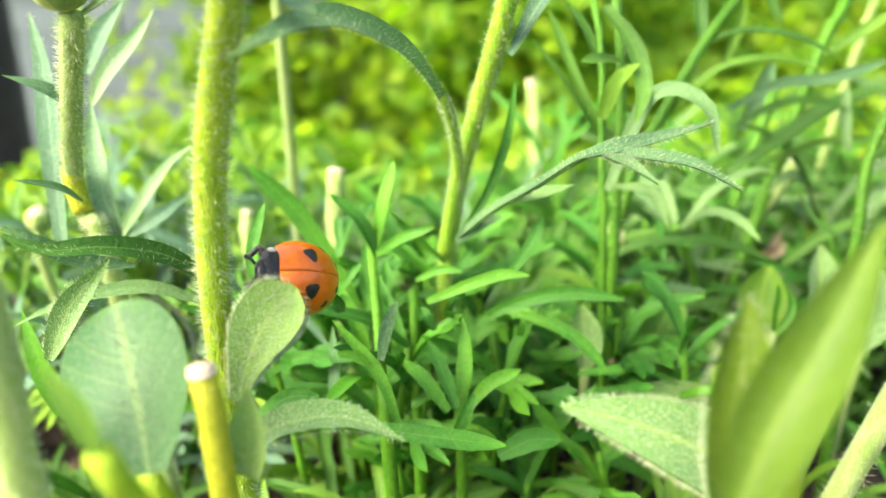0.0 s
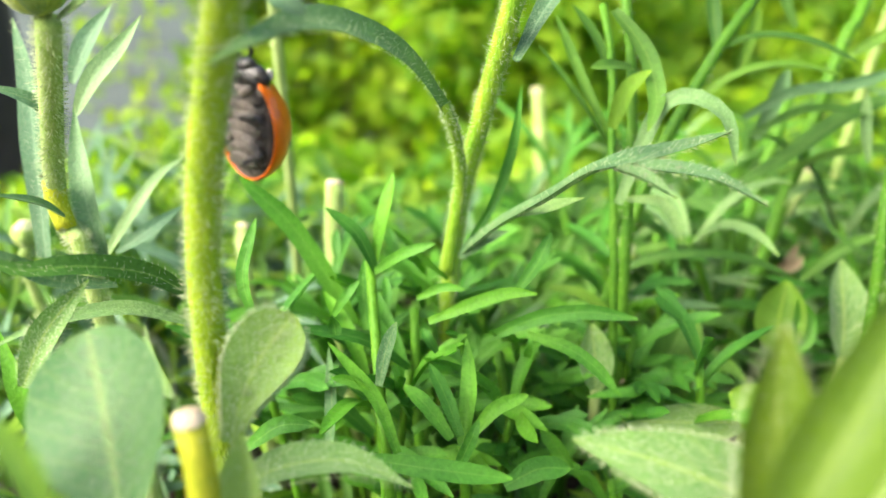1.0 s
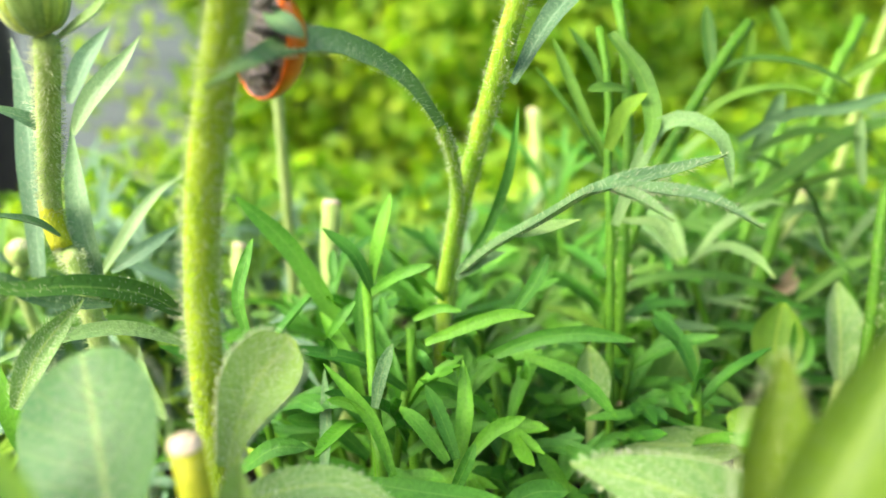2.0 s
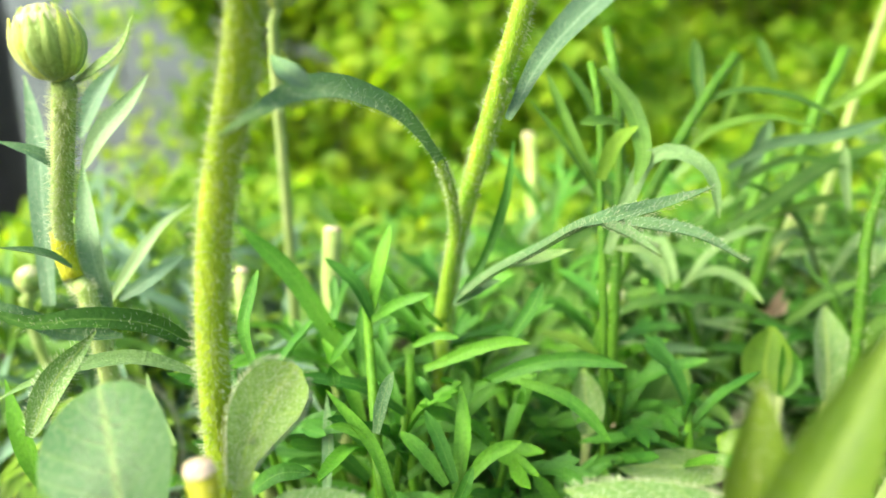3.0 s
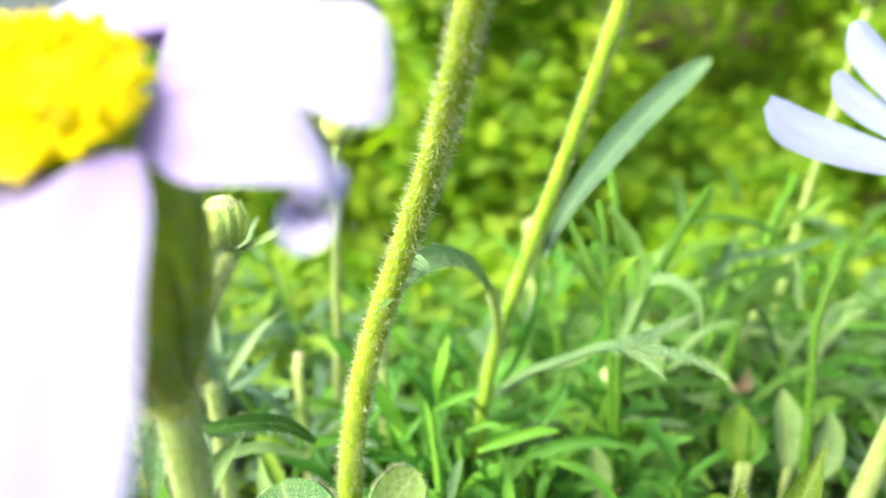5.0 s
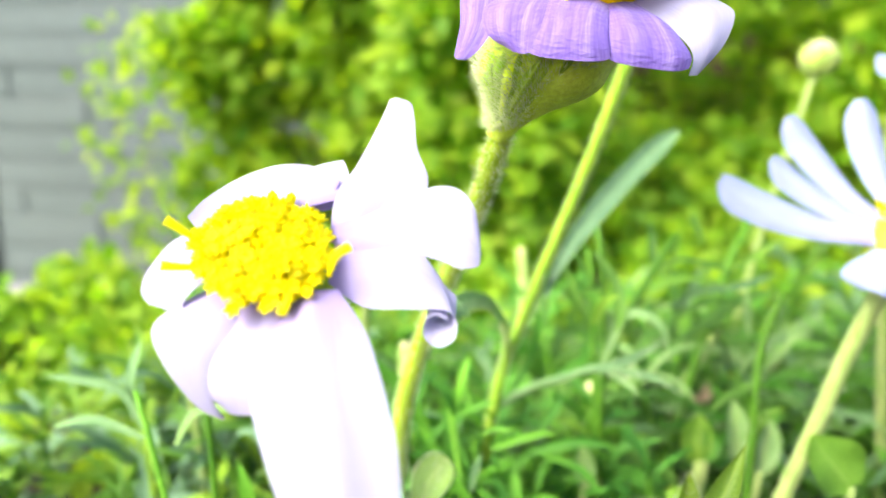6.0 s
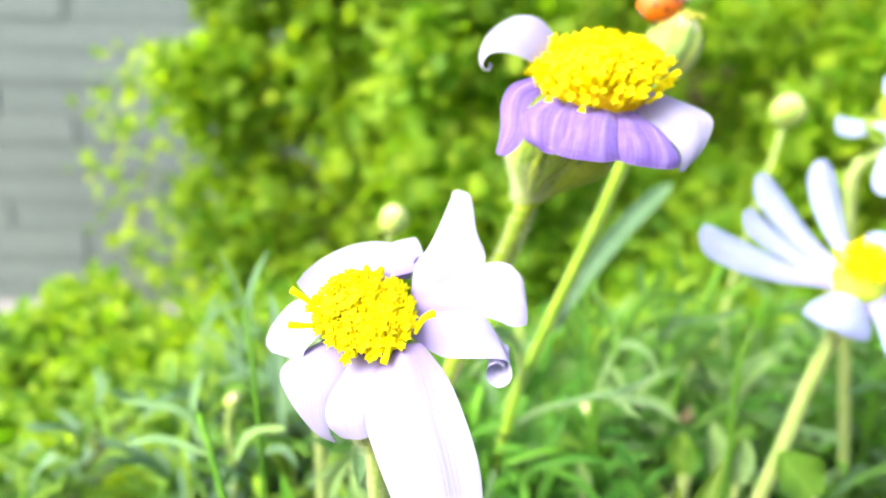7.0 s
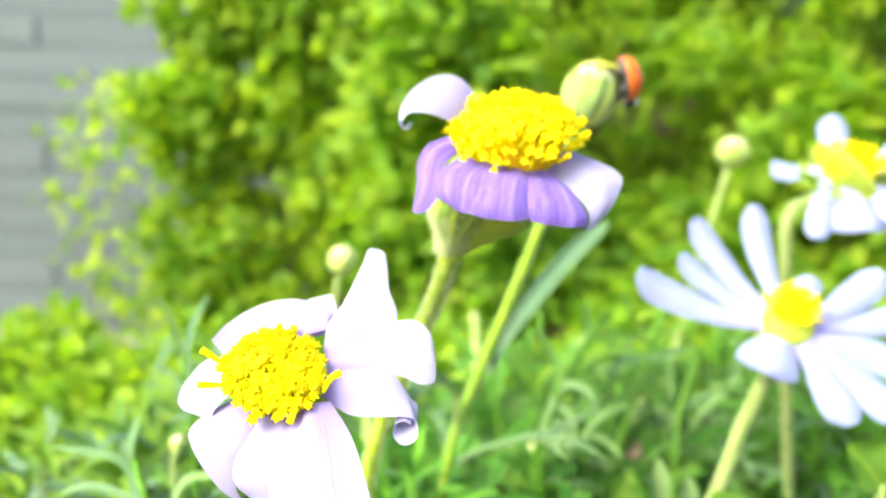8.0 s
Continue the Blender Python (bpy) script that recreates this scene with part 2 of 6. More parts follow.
def thing(name, base, label, category, group="", kind=""):
    """An empty at the thing's base; its parts are given in the place's own centimetres."""
    ob = new(name)
    ob.empty_display_size = 0.002
    ob.location = Vector(base) * CM
    ORIGIN[ob] = Vector(base)
    return tagged(ob, label, category, group, kind)


def mesh_of(name, bm, material, origin, smooth=True):
    for v in bm.verts:
        v.co = (v.co - origin) * CM
    me = bpy.data.meshes.new(name)
    bm.normal_update()
    bm.to_mesh(me)
    bm.free()
    me.materials.append(material)
    if smooth:
        me.shade_smooth()
    return me


def part(name, bm, material, parent, label="", kind="", smooth=True):
    """One mesh under a thing or a part."""
    origin = ORIGIN[parent]
    ob = new(name, mesh_of(name, bm, material, origin, smooth))
    ob.parent = parent
    ORIGIN[ob] = origin
    return tagged(ob, label, "", "", kind)


def solo(name, bm, material, label, category, group="", kind="", base=None, smooth=True):
    """A thing of one mesh."""
    base = Vector(base) if base else Vector((0, 0, 0))
    ob = new(name, mesh_of(name, bm, material, base, smooth))
    ob.location = base * CM
    ORIGIN[ob] = base
    return tagged(ob, label, category, group, kind)


def spline(pts, n):
    """n + 1 places evenly along a smooth line through the given ones."""
    p = [Vector(q) for q in pts]
    if len(p) == 2:
        p = [p[0], p[0].lerp(p[1], 0.5), p[1]]
    q = [2 * p[0] - p[1], *p, 2 * p[-1] - p[-2]]
    fine = []
    for i in range(1, len(q) - 2):
        a, b, c, d = q[i - 1:i + 3]
        for k in range(12):
            t = k / 12
            fine.append(0.5 * (2 * b + (c - a) * t + (2 * a - 5 * b + 4 * c - d) * t * t + (3 * b - a - 3 * c + d) * t ** 3))
    fine.append(p[-1])
    run = [0.0]
    for a, b in zip(fine, fine[1:]):
        run.append(run[-1] + (b - a).length)
    res, j = [], 0
    for i in range(n + 1):
        s = run[-1] * i / n
        while j < len(fine) - 2 and run[j + 1] < s:
            j += 1
        k = (s - run[j]) / max(1e-9, run[j + 1] - run[j])
        res.append(fine[j].lerp(fine[j + 1], min(1, k)))
    return res


def tangents(line):
    return [(line[min(i + 1, len(line) - 1)] - line[max(i - 1, 0)]).normalized() for i in range(len(line))]


def tube(bm, pts, r0, r1, sides=10, n=20, ridge=0.0, radius=None):
    """A round stem, its ends closed; ridge makes shallow furrows along it."""
    line = spline(pts, n)
    tan = tangents(line)
    side = tan[0].orthogonal().normalized()
    rings = []
    for i, (c, t) in enumerate(zip(line, tan)):
        side = (side - side.dot(t) * t).normalized()
        up = t.cross(side)
        f = i / n
        r = radius(f) if radius else r0 + (r1 - r0) * f
        ring = []
        for k in range(sides):
            a = 2 * math.pi * k / sides
            rk = r * (1 + ridge * (1 if k % 2 else -1))
            ring.append(bm.verts.new(c + side * (rk * math.cos(a)) + up * (rk * math.sin(a))))
        rings.append(ring)
    for a, b in zip(rings, rings[1:]):
        for k in range(sides):
            bm.faces.new((a[k], a[(k + 1) % sides], b[(k + 1) % sides], b[k]))
    bm.faces.new(rings[0][::-1])
    bm.faces.new(rings[-1])
    return bm


def prof_linear(s):
    return min(1.0, 0.55 + 0.9 * s) * max(0.03, (1 - s ** 4)) ** 0.9


def prof_lance(s):
    return max(0.04, math.sin(math.pi * (0.08 + 0.92 * s) ** 0.9)) * (0.95 + 0.05 * s)


def prof_strap(s):
    return min(1.0, 0.55 + 1.2 * s) * (1.0 if s < 0.66 else max(0.06, 1 - ((s - 0.66) / 0.34) ** 1.9) ** 0.75)


def prof_ovate(s):
    return max(0.03, (math.sin(math.pi * min(1, 0.12 + 0.88 * s) ** 0.72)) ** 0.8)


def prof_oval(s):
    return max(0.05, math.sin(math.pi * min(1.0, 0.08 + 0.92 * s) ** 1.05)) ** 0.7


def prof_round(s):
    if s > 0.52:
        return max(0.03, 1 - ((s - 0.52) / 0.48) ** 2.6) ** 0.5
    return 0.3 + 0.7 * math.sin(math.pi * 0.5 * min(1.0, s / 0.52)) ** 1.2


def prof_spoon(s):
    return max(0.05, 0.28 + 0.72 * max(0, math.sin(math.pi * 0.5 * min(1, s / 0.68))) ** 2) * (1.0 if s < 0.68 else max(0.02, 1 - ((s - 0.68) / 0.32) ** 2.4) ** 0.5)


def prof_arch(s):
    return (0.42 + 0.7 * min(1.0, max(0.0, s - 0.3) / 0.3)) * (1.0 if s < 0.7 else max(0.05, 1 - 0.95 * ((s - 0.7) / 0.3) ** 1.3))


def prof_ray(s):
    return (0.42 + 0.58 * math.sin(min(1, s / 0.6) * math.pi / 2)) * (1.0 if s < 0.75 else max(0.12, 1 - ((s - 0.75) / 0.25) ** 2.2) ** 0.5)


def prof_wide(s):
    return (0.6 + 0.4 * math.sin(min(1, s / 0.4) * math.pi / 2)) * (1.0 if s < 0.85 else max(0.45, 1 - ((s - 0.85) / 0.2) ** 2) ** 0.5)


def prof_fan(s):
    return max(0.3, math.sin(math.pi * (0.12 + 0.8 * s))) ** 0.6


def prof_spatula(s):
    return (0.5 + 0.5 * math.sin(min(1, s / 0.75) * math.pi / 2) ** 2) * (1.0 if s < 0.8 else max(0.12, 1 - ((s - 0.8) / 0.2) ** 2) ** 0.5)


def prof_long(s):
    return (0.2 + 0.8 * math.sin(min(1, s / 0.55) * math.pi / 2)) * (1.0 if s < 0.78 else max(0.08, 1 - ((s - 0.78) / 0.22) ** 2.2) ** 0.6)


def prof_skirt(s):
    return (0.62 + 0.38 * math.sin(min(1, s / 0.45) * math.pi / 2)) * (1.0 if s < 0.9 else 1 - 0.12 * ((s - 0.9) / 0.1) ** 2)


def blade(bm, pts, width, prof=prof_linear, fold=0.15, thick=0.012, up=(0, 0, 1), n=14, twist=0.0, roll=0.0, wave=0.0, teeth=0.0, across=4, pleat=0.0, sides=None):
    """A leaf or petal along a line: gutter-shaped, thin but solid, with lengthwise UV."""
    uv = bm.loops.layers.uv.verify()
    line = spline(pts, n)
    tan = tangents(line)
    rows, prev = [], None
    hint = Vector(up)
    ph = rng.random() * 6
    for i, (c, t) in enumerate(zip(line, tan)):
        s = i / n
        side = t.cross(hint) if not sides else Vector(sides[0]).lerp(Vector(sides[1]), min(1.0, s * 1.6))
        if sides:
            side = side - side.dot(t) * t
        elif side.length < 0.15 and prev is not None:
            side = prev - prev.dot(t) * t
        elif prev is not None:
            side = (side.normalized() + 1.5 * prev)
            side = side - side.dot(t) * t
        side.normalize()
        prev = side.copy()
        nor = side.cross(t)
        a = roll + twist * s
        sd = side * math.cos(a) + nor * math.sin(a)
        nr = nor * math.cos(a) - side * math.sin(a)
        w = width * prof(s)
        if teeth:
            w *= 1 + teeth * (1 if i % 2 else -1)
        th = thick * (0.5 + 0.5 * (1 - s))
        top = []
        for k in range(across + 1):
            u = 2 * k / across - 1
            lift = fold * w * u * u + wave * w * u * math.sin(9 * s + ph + 1.5 * u) + pleat * w * math.cos(5 * math.pi * u + 0.6 * ph)
            top.append(bm.verts.new(c + sd * (0.5 * w * u) + nr * lift))
        low = []
        for k in range(1, across):
            u = 2 * k / across - 1
            lift = fold * w * u * u + wave * w * u * math.sin(9 * s + ph + 1.5 * u) + pleat * w * math.cos(5 * math.pi * u + 0.6 * ph)
            low.append(bm.verts.new(c + sd * (0.5 * w * u) + nr * (lift - th)))
        rows.append((top, [top[0], *low, top[-1]], s))
    for (ta, la, sa), (tb, lb, sb) in zip(rows, rows[1:]):
        for k in range(across):
            ua, ub = k / across, (k + 1) / across
            for quad in (((ta[k], ua, sa), (ta[k + 1], ub, sa), (tb[k + 1], ub, sb), (tb[k], ua, sb)),
                         ((la[k], ua, sa), (lb[k], ua, sb), (lb[k + 1], ub, sb), (la[k + 1], ub, sa))):
                f = bm.faces.new([q[0] for q in quad])
                for lp, q in zip(f.loops, quad):
                    lp[uv].uv = (q[1], q[2])
        for a, b in ((ta[0], tb[0]), (ta[-1], tb[-1])):
            bm.edges.get((a, b)).smooth = False
    return bm


def lobed(bm, p, d, ln, width, lobes, r, droop=0.12, n=10):
    """A narrow leaf that arches over, with a few lobes pointing forward on its sides."""
    p, d = Vector(p), Vector(d).normalized()
    up = Vector((-0.6 * d.x, -0.5, 0.8))
    side = d.cross(Vector((0, 0, 1)))
    side = side.normalized() if side.length > 0.1 else Vector((1, 0, 0))
    lift = side.cross(d)
    line = [p, p + d * ln * 0.4 + lift * 0.05 * ln, p + d * ln * 0.75 - Vector((0, 0, 0.3 * droop * ln)), p + d * ln - Vector((0, 0, droop * ln))]
    blade(bm, line, width, prof_strap, 0.16, 0.03, up, n, roll=r.uniform(-0.35, 0.35))
    pts = spline(line, 20)
    for k in range(lobes):
        f = 7 + int(9 * (k + r.uniform(0.2, 0.8)) / lobes)
        t = (pts[f + 1] - pts[f]).normalized()
        s = side * (1 if k % 2 else -1)
        e = (t + s * r.uniform(0.45, 0.8)).normalized()
        m = ln * r.uniform(0.28, 0.45)
        blade(bm, [pts[f], pts[f] + e * m * 0.5, pts[f] + (e + 0.25 * t).normalized() * m], width * 0.8, prof_strap, 0.16, 0.025, up, 7)
    return bm


def hairs_on(bm, pts, radius, count, length, thin=0.002, lean=0.35, r=None):
    """Fine bristles standing off a stem."""
    r = r or rng
    line = spline(pts, 60)
    tan = tangents(line)
    for _ in range(count):
        f = r.random() * 60
        i = min(59, int(f))
        c = line[i].lerp(line[i + 1], f - i)
        t = tan[i]
        o = t.orthogonal().normalized()
        a = r.random() * 6.283
        d = (o * math.cos(a) + t.cross(o) * math.sin(a))
        b = c + d * radius * 0.93
        hair(bm, b, (d + t * r.uniform(-lean, 1.6 * lean)).normalized(), length * r.uniform(0.5, 1.2), thin, r)


def hair(bm, b, d, ln, thin, r):
    s = d.orthogonal().normalized() * thin
    q = d.cross(s)
    bend = Vector((r.uniform(-1, 1), r.uniform(-1, 1), r.uniform(-1, 1))) * ln * 0.15
    mid = [bm.verts.new(b + d * ln * 0.55 + bend + v * 0.7) for v in (s, q, -s - q)]
    base = [bm.verts.new(b + v) for v in (s, q, -s - q)]
    tip = bm.verts.new(b + d * ln)
    for k in range(3):
        bm.faces.new((base[k], base[(k + 1) % 3], mid[(k + 1) % 3], mid[k]))
        bm.faces.new((mid[k], mid[(k + 1) % 3], tip))


def fringe(bm, pts, width, prof, count, length, up=(0, 0, 1), over=0.5):
    """Down on a leaf: hairs along both rims and over the upper face."""
    line = spline(pts, 40)
    tan = tangents(line)
    for _ in range(count):
        s = rng.random()
        if rng.random() > prof(s) + 0.1:
            continue
        i = min(39, int(s * 40))
        c, t = line[i].lerp(line[i + 1], s * 40 - i), tan[i]
        side = t.cross(Vector(up)).normalized()
        nor = side.cross(t)
        rim = rng.random() > over
        u = rng.choice((-1, 1)) if rim else rng.uniform(-0.95, 0.95)
        w = width * prof(s) * 0.5
        d = (side * u * 1.0 + t * 0.6) if rim else (nor + t * rng.uniform(0, 1.2) + side * rng.uniform(-0.5, 0.5))
        hair(bm, c + side * u * w, d.normalized(), length * rng.uniform(0.4, 1.3), 0.0013, rng)


def leaf(parent, pts, width, mat="leaf_green", prof=prof_linear, name="leaf", label="", down=0, **kw):
    ob = part(name, blade(bmesh.new(), pts, width, prof, **kw), M[mat], parent, label)
    if down:
        bm = bmesh.new()
        fringe(bm, pts, width, prof, int(1.6 * down), 0.042, kw.get("up", (0, 0, 1)))
        part("down", bm, M["hair"], ob, "fine pale hairs", "stuff")
    return ob


def stem(parent, pts, r0, r1, mat="stem", hairs=0, ln=0.06, name="stem", sides=12, n=24, ridge=0.03, label=""):
    ob = part(name, tube(bmesh.new(), pts, r0, r1, sides, n, ridge), M[mat], parent, label)
    if hairs:
        bm = bmesh.new()
        hairs_on(bm, pts, (r0 + r1) / 2, hairs, ln)
        hairs_on(bm, pts, (r0 + r1) / 2, hairs // 9, ln * 1.7, 0.0022, 0.6)
        part("bristles", bm, M["hair"], ob, "fine pale bristles", "stuff")
    return ob


def cut_stem(parent, pts, r, mat="stem", hairs=0, name="cut_stem"):
    ob = stem(parent, pts, r, r * 0.95, mat, hairs, 0.05, name)
    line = spline(pts, 20)
    d = (line[-1] - line[-3]).normalized()
    end = line[-1]
    bm = bmesh.new()
    tube(bm, [end - d * 0.02, end + d * 0.015, end + d * 0.03], r * 1.04, r * 0.8, 12, 4, 0.04)
    part("cut_end", bm, M["cut"], ob, "pale dry cut end")
    return ob


def basis_of(normal, toward=None):
    z = Vector(normal).normalized()
    x = (Vector(toward) - Vector(toward).dot(z) * z).normalized() if toward else z.orthogonal().normalized()
    return x, z.cross(x), z


FLORET = {}


def floret_mesh(open_):
    """One tubular floret: a thin tube that flares into five lobes (cm, pointing up)."""
    if open_ in FLORET:
        return FLORET[open_]
    bm = bmesh.new()
    rings = []
    prof = [(0.0, 0.022), (0.1, 0.026), (0.17, 0.036), (0.22, 0.062 if open_ else 0.04)]
    for i, (h, r) in enumerate(prof):
        ring = []
        for k in range(10):
            a = 2 * math.pi * k / 10
            rr = r * (1.0 if i < 3 or k % 2 else 0.62)
            ring.append(bm.verts.new((rr * math.cos(a), rr * math.sin(a), h - (0.02 if i == 3 and k % 2 == 0 else 0))))
        rings.append(ring)
    for a, b in zip(rings, rings[1:]):
        for k in range(10):
            bm.faces.new((a[k], a[(k + 1) % 10], b[(k + 1) % 10], b[k]))
    top = bm.verts.new((0, 0, 0.19 if open_ else 0.25))
    for k in range(10):
        bm.faces.new((rings[-1][k], rings[-1][(k + 1) % 10], top))
    FLORET[open_] = mesh_of("floret", bm, M["floret"], Vector((0, 0, 0)), False)
    return FLORET[open_]


def disc(parent, centre, normal, radius, height, count, spill=0.25, size=1.0):
    """The yellow eye of a daisy: a dome set with tubular florets in spirals."""
    x, y, z = basis_of(normal)
    c = Vector(centre)
    bm = bmesh.new()
    ret = bmesh.ops.create_uvsphere(bm, u_segments=24, v_segments=10, radius=1.0)
    for v in ret["verts"]:
        q = v.co
        v.co = c + x * (q.x * radius * 0.88) + y * (q.y * radius * 0.88) + z * (q.z * height * (0.62 if q.z > 0 else 0.3))
    dome = part("flower_disc", bm, M["floret_deep"], parent, "dense yellow disc of tubular florets")
    origin = ORIGIN[parent]
    for i in range(count):
        f = ((i + 0.5) / count) ** 0.5
        a = i * 2.39996
        rr = radius * f * rng.uniform(0.95, 1.04)
        p = c + x * (rr * math.cos(a)) + y * (rr * math.sin(a)) + z * (height * 0.62 * max(0, 1 - f * f) ** 0.5)
        p += z * (0.16 * height * noise.noise(p * 5.0))
        out = (x * math.cos(a) + y * math.sin(a)) * (spill + 0.9 * f ** 3) + z
        out += Vector((rng.uniform(-1, 1), rng.uniform(-1, 1), rng.uniform(-1, 1))) * 0.22
        bx, by, bz = basis_of(out)
        k = size * rng.uniform(0.8, 1.2)
        ob = new("floret", floret_mesh(rng.random() < 0.75))
        ob.parent = dome
        rot = Matrix((bx, by, bz)).transposed().to_4x4()
        ob.matrix_local = Matrix.Translation((p - origin) * CM) @ rot @ Matrix.Diagonal((k, k, k * (0.75 + 0.4 * f * f), 1))
    return dome


def involucre(parent, centre, normal, low, radius, bracts=14, mat="involucre", down=0, waist=0.4, belly=0.12, clad="bract"):
    """The green cup under a daisy head, which narrows into the stem at low, clad in two rows of ridged bracts."""
    x, y, z = basis_of(normal)
    c, low = Vector(centre), Vector(low)
    bm = bmesh.new()
    foot = low + (low - c) * 0.1
    core = [c + z * 0.02, c.lerp(low, 0.35), c.lerp(low, 0.75), low, foot]

    def cup_radius(f):
        k = min(1.0, max(0.0, (f - waist) / (1.05 - waist)))
        k = k * k * (3 - 2 * k)
        return radius * (0.92 + belly * math.sin(math.pi * min(1.0, 1.5 * f))) * (1 - k) + 0.1 * k

    tube(bm, core, radius, 0.1, 28, 20, 0.02, lambda f: cup_radius(1.1 * f))
    cup = part("involucre", bm, M[mat], parent, "hairy green cup of bracts")
    for row, (f0, f1, w) in enumerate(((0.9, 0.02, 0.1), (0.82, 0.22, 0.12))):
        for k in range(bracts):
            a = 2 * math.pi * (k + 0.5 * row + 0.3 * rng.random()) / bracts
            turn = rng.uniform(-0.12, 0.12)
            pts = []
            for q in (0.0, 0.3, 0.6, 0.85, 1.0):
                f = f0 + (f1 - f0) * q
                d = x * math.cos(a + turn * q) + y * math.sin(a + turn * q)
                pts.append(c.lerp(low, f) + d * (cup_radius(f) + 0.008 + 0.012 * row + 0.02 * q * q * row))
            part("bract", blade(bmesh.new(), pts, w * rng.uniform(0.85, 1.15), prof_lance, -0.42, 0.03, d, 12), M[clad], cup)
    if down:
        bm = bmesh.new()
        for _ in range(down):
            a, f = rng.random() * 6.283, rng.uniform(0.05, 1.0)
            d = x * math.cos(a) + y * math.sin(a)
            hair(bm, c + (low - c) * f + d * (cup_radius(f) + 0.015), (d + z * rng.uniform(0.1, 1.4)).normalized(), rng.uniform(0.05, 0.13), 0.0022, rng)
        part("bristles", bm, M["hair"], cup, "fine pale bristles", "stuff")
    return cup


def sheet(parent, a, b, mat, bulge=0.08, n=26, across=10, pleat=0.0, tip=0.06, thick=0.016, hint=(0, -1, 0.3), name="petal"):
    """A petal spread between its two rims: cupped, softly pleated, round at the tip."""
    bm = bmesh.new()
    uv = bm.loops.layers.uv.verify()
    la, lb = spline(a, 80), spline(b, 80)
    mid = [p.lerp(q, 0.5) for p, q in zip(la, lb)]
    tan = tangents(mid)
    nors, prev = [], Vector(hint)
    for p, q, t in zip(la, lb, tan):
        nr = (q - p).cross(t)
        nr = nr.normalized() if nr.length > 1e-6 else prev
        if nr.dot(prev) < 0:
            nr = -nr
        prev = nr
        nors.append(nr)
    ph = rng.random() * 6
    rows = []
    for i in range(n + 1):
        top, low = [], []
        for k in range(across + 1):
            u = k / across
            e = (2 * u - 1) ** 2
            f = 80 * (i / n) * (1 - tip * e * e)
            j = min(79, int(f))
            p = la[j].lerp(la[j + 1], f - j)
            q = lb[j].lerp(lb[j + 1], f - j)
            nr = nors[j].lerp(nors[j + 1], f - j)
            w = (q - p).length
            lift = bulge * w * (1 - e) + pleat * w * math.cos(11 * u + ph) * math.sin(math.pi * min(1, 0.15 + 0.6 * i / n))
            c = p.lerp(q, u) + nr * lift
            top.append(bm.verts.new(c))
            low.append(top[-1] if k in (0, across) else bm.verts.new(c - nr * thick))
        rows.append((top, low))
    for i, ((ta, la_), (tb, lb_)) in enumerate(zip(rows, rows[1:])):
        for k in range(across):
            for vs in ((ta[k], ta[k + 1], tb[k + 1], tb[k]), (la_[k], lb_[k], lb_[k + 1], la_[k + 1])):
                if len(set(vs)) < 3:
                    continue
                f = bm.faces.new(vs)
                for lp in f.loops:
                    v = lp.vert
                    row = i if v in ta or v in la_ else i + 1
                    src = rows[row][0] if v in rows[row][0] else rows[row][1]
                    lp[uv].uv = (src.index(v) / across, row / n)
        for e in ((ta[0], tb[0]), (ta[-1], tb[-1])):
            bm.edges.get(e).smooth = False
    return part(name, bm, M[mat], parent)


def petal(parent, pts, width, mat, prof=prof_ray, up=(0, 0, 1), fold=0.1, n=18, wave=0.02, **kw):
    return part("petal", blade(bmesh.new(), pts, width, prof, fold, 0.016, up, n, wave=wave, across=12 if kw.get("pleat") else 6, **kw), M[mat], parent)


def bud(parent, centre, axis, radius, bracts=16, top="bud_top", stretch=1.0):
    """A closed flower bud: a globe clad in overlapping bracts."""
    x, y, z = basis_of(axis)
    c = Vector(centre)
    bm = bmesh.new()
    ret = bmesh.ops.create_uvsphere(bm, u_segments=20, v_segments=12, radius=radius * 0.9)
    for v in ret["verts"]:
        q = v.co.copy()
        v.co = c + x * q.x + y * q.y + z * q.z * stretch
    core = part("bud", bm, M[top], parent, "closed pale flower bud")
    for k in range(bracts):
        ring = k % 2
        a = 2 * math.pi * k / bracts
        d = x * math.cos(a) + y * math.sin(a)
        e = y * math.cos(a) - x * math.sin(a)
        pts = []
        for th in ((-88, -50, -5, 38) if ring else (-88, -50, 5, 62)):
            q = radians(th)
            rr = radius * (0.97 + 0.05 * ring)
            pts.append(c + (d * math.cos(q)) * rr + z * (rr * stretch * math.sin(q)) + e * (0.1 * radius * th / 60))
        part("bract", blade(bmesh.new(), pts, radius * 0.78, prof_lance, -0.22, 0.012, d, 10), M["bud"], core)
    return core


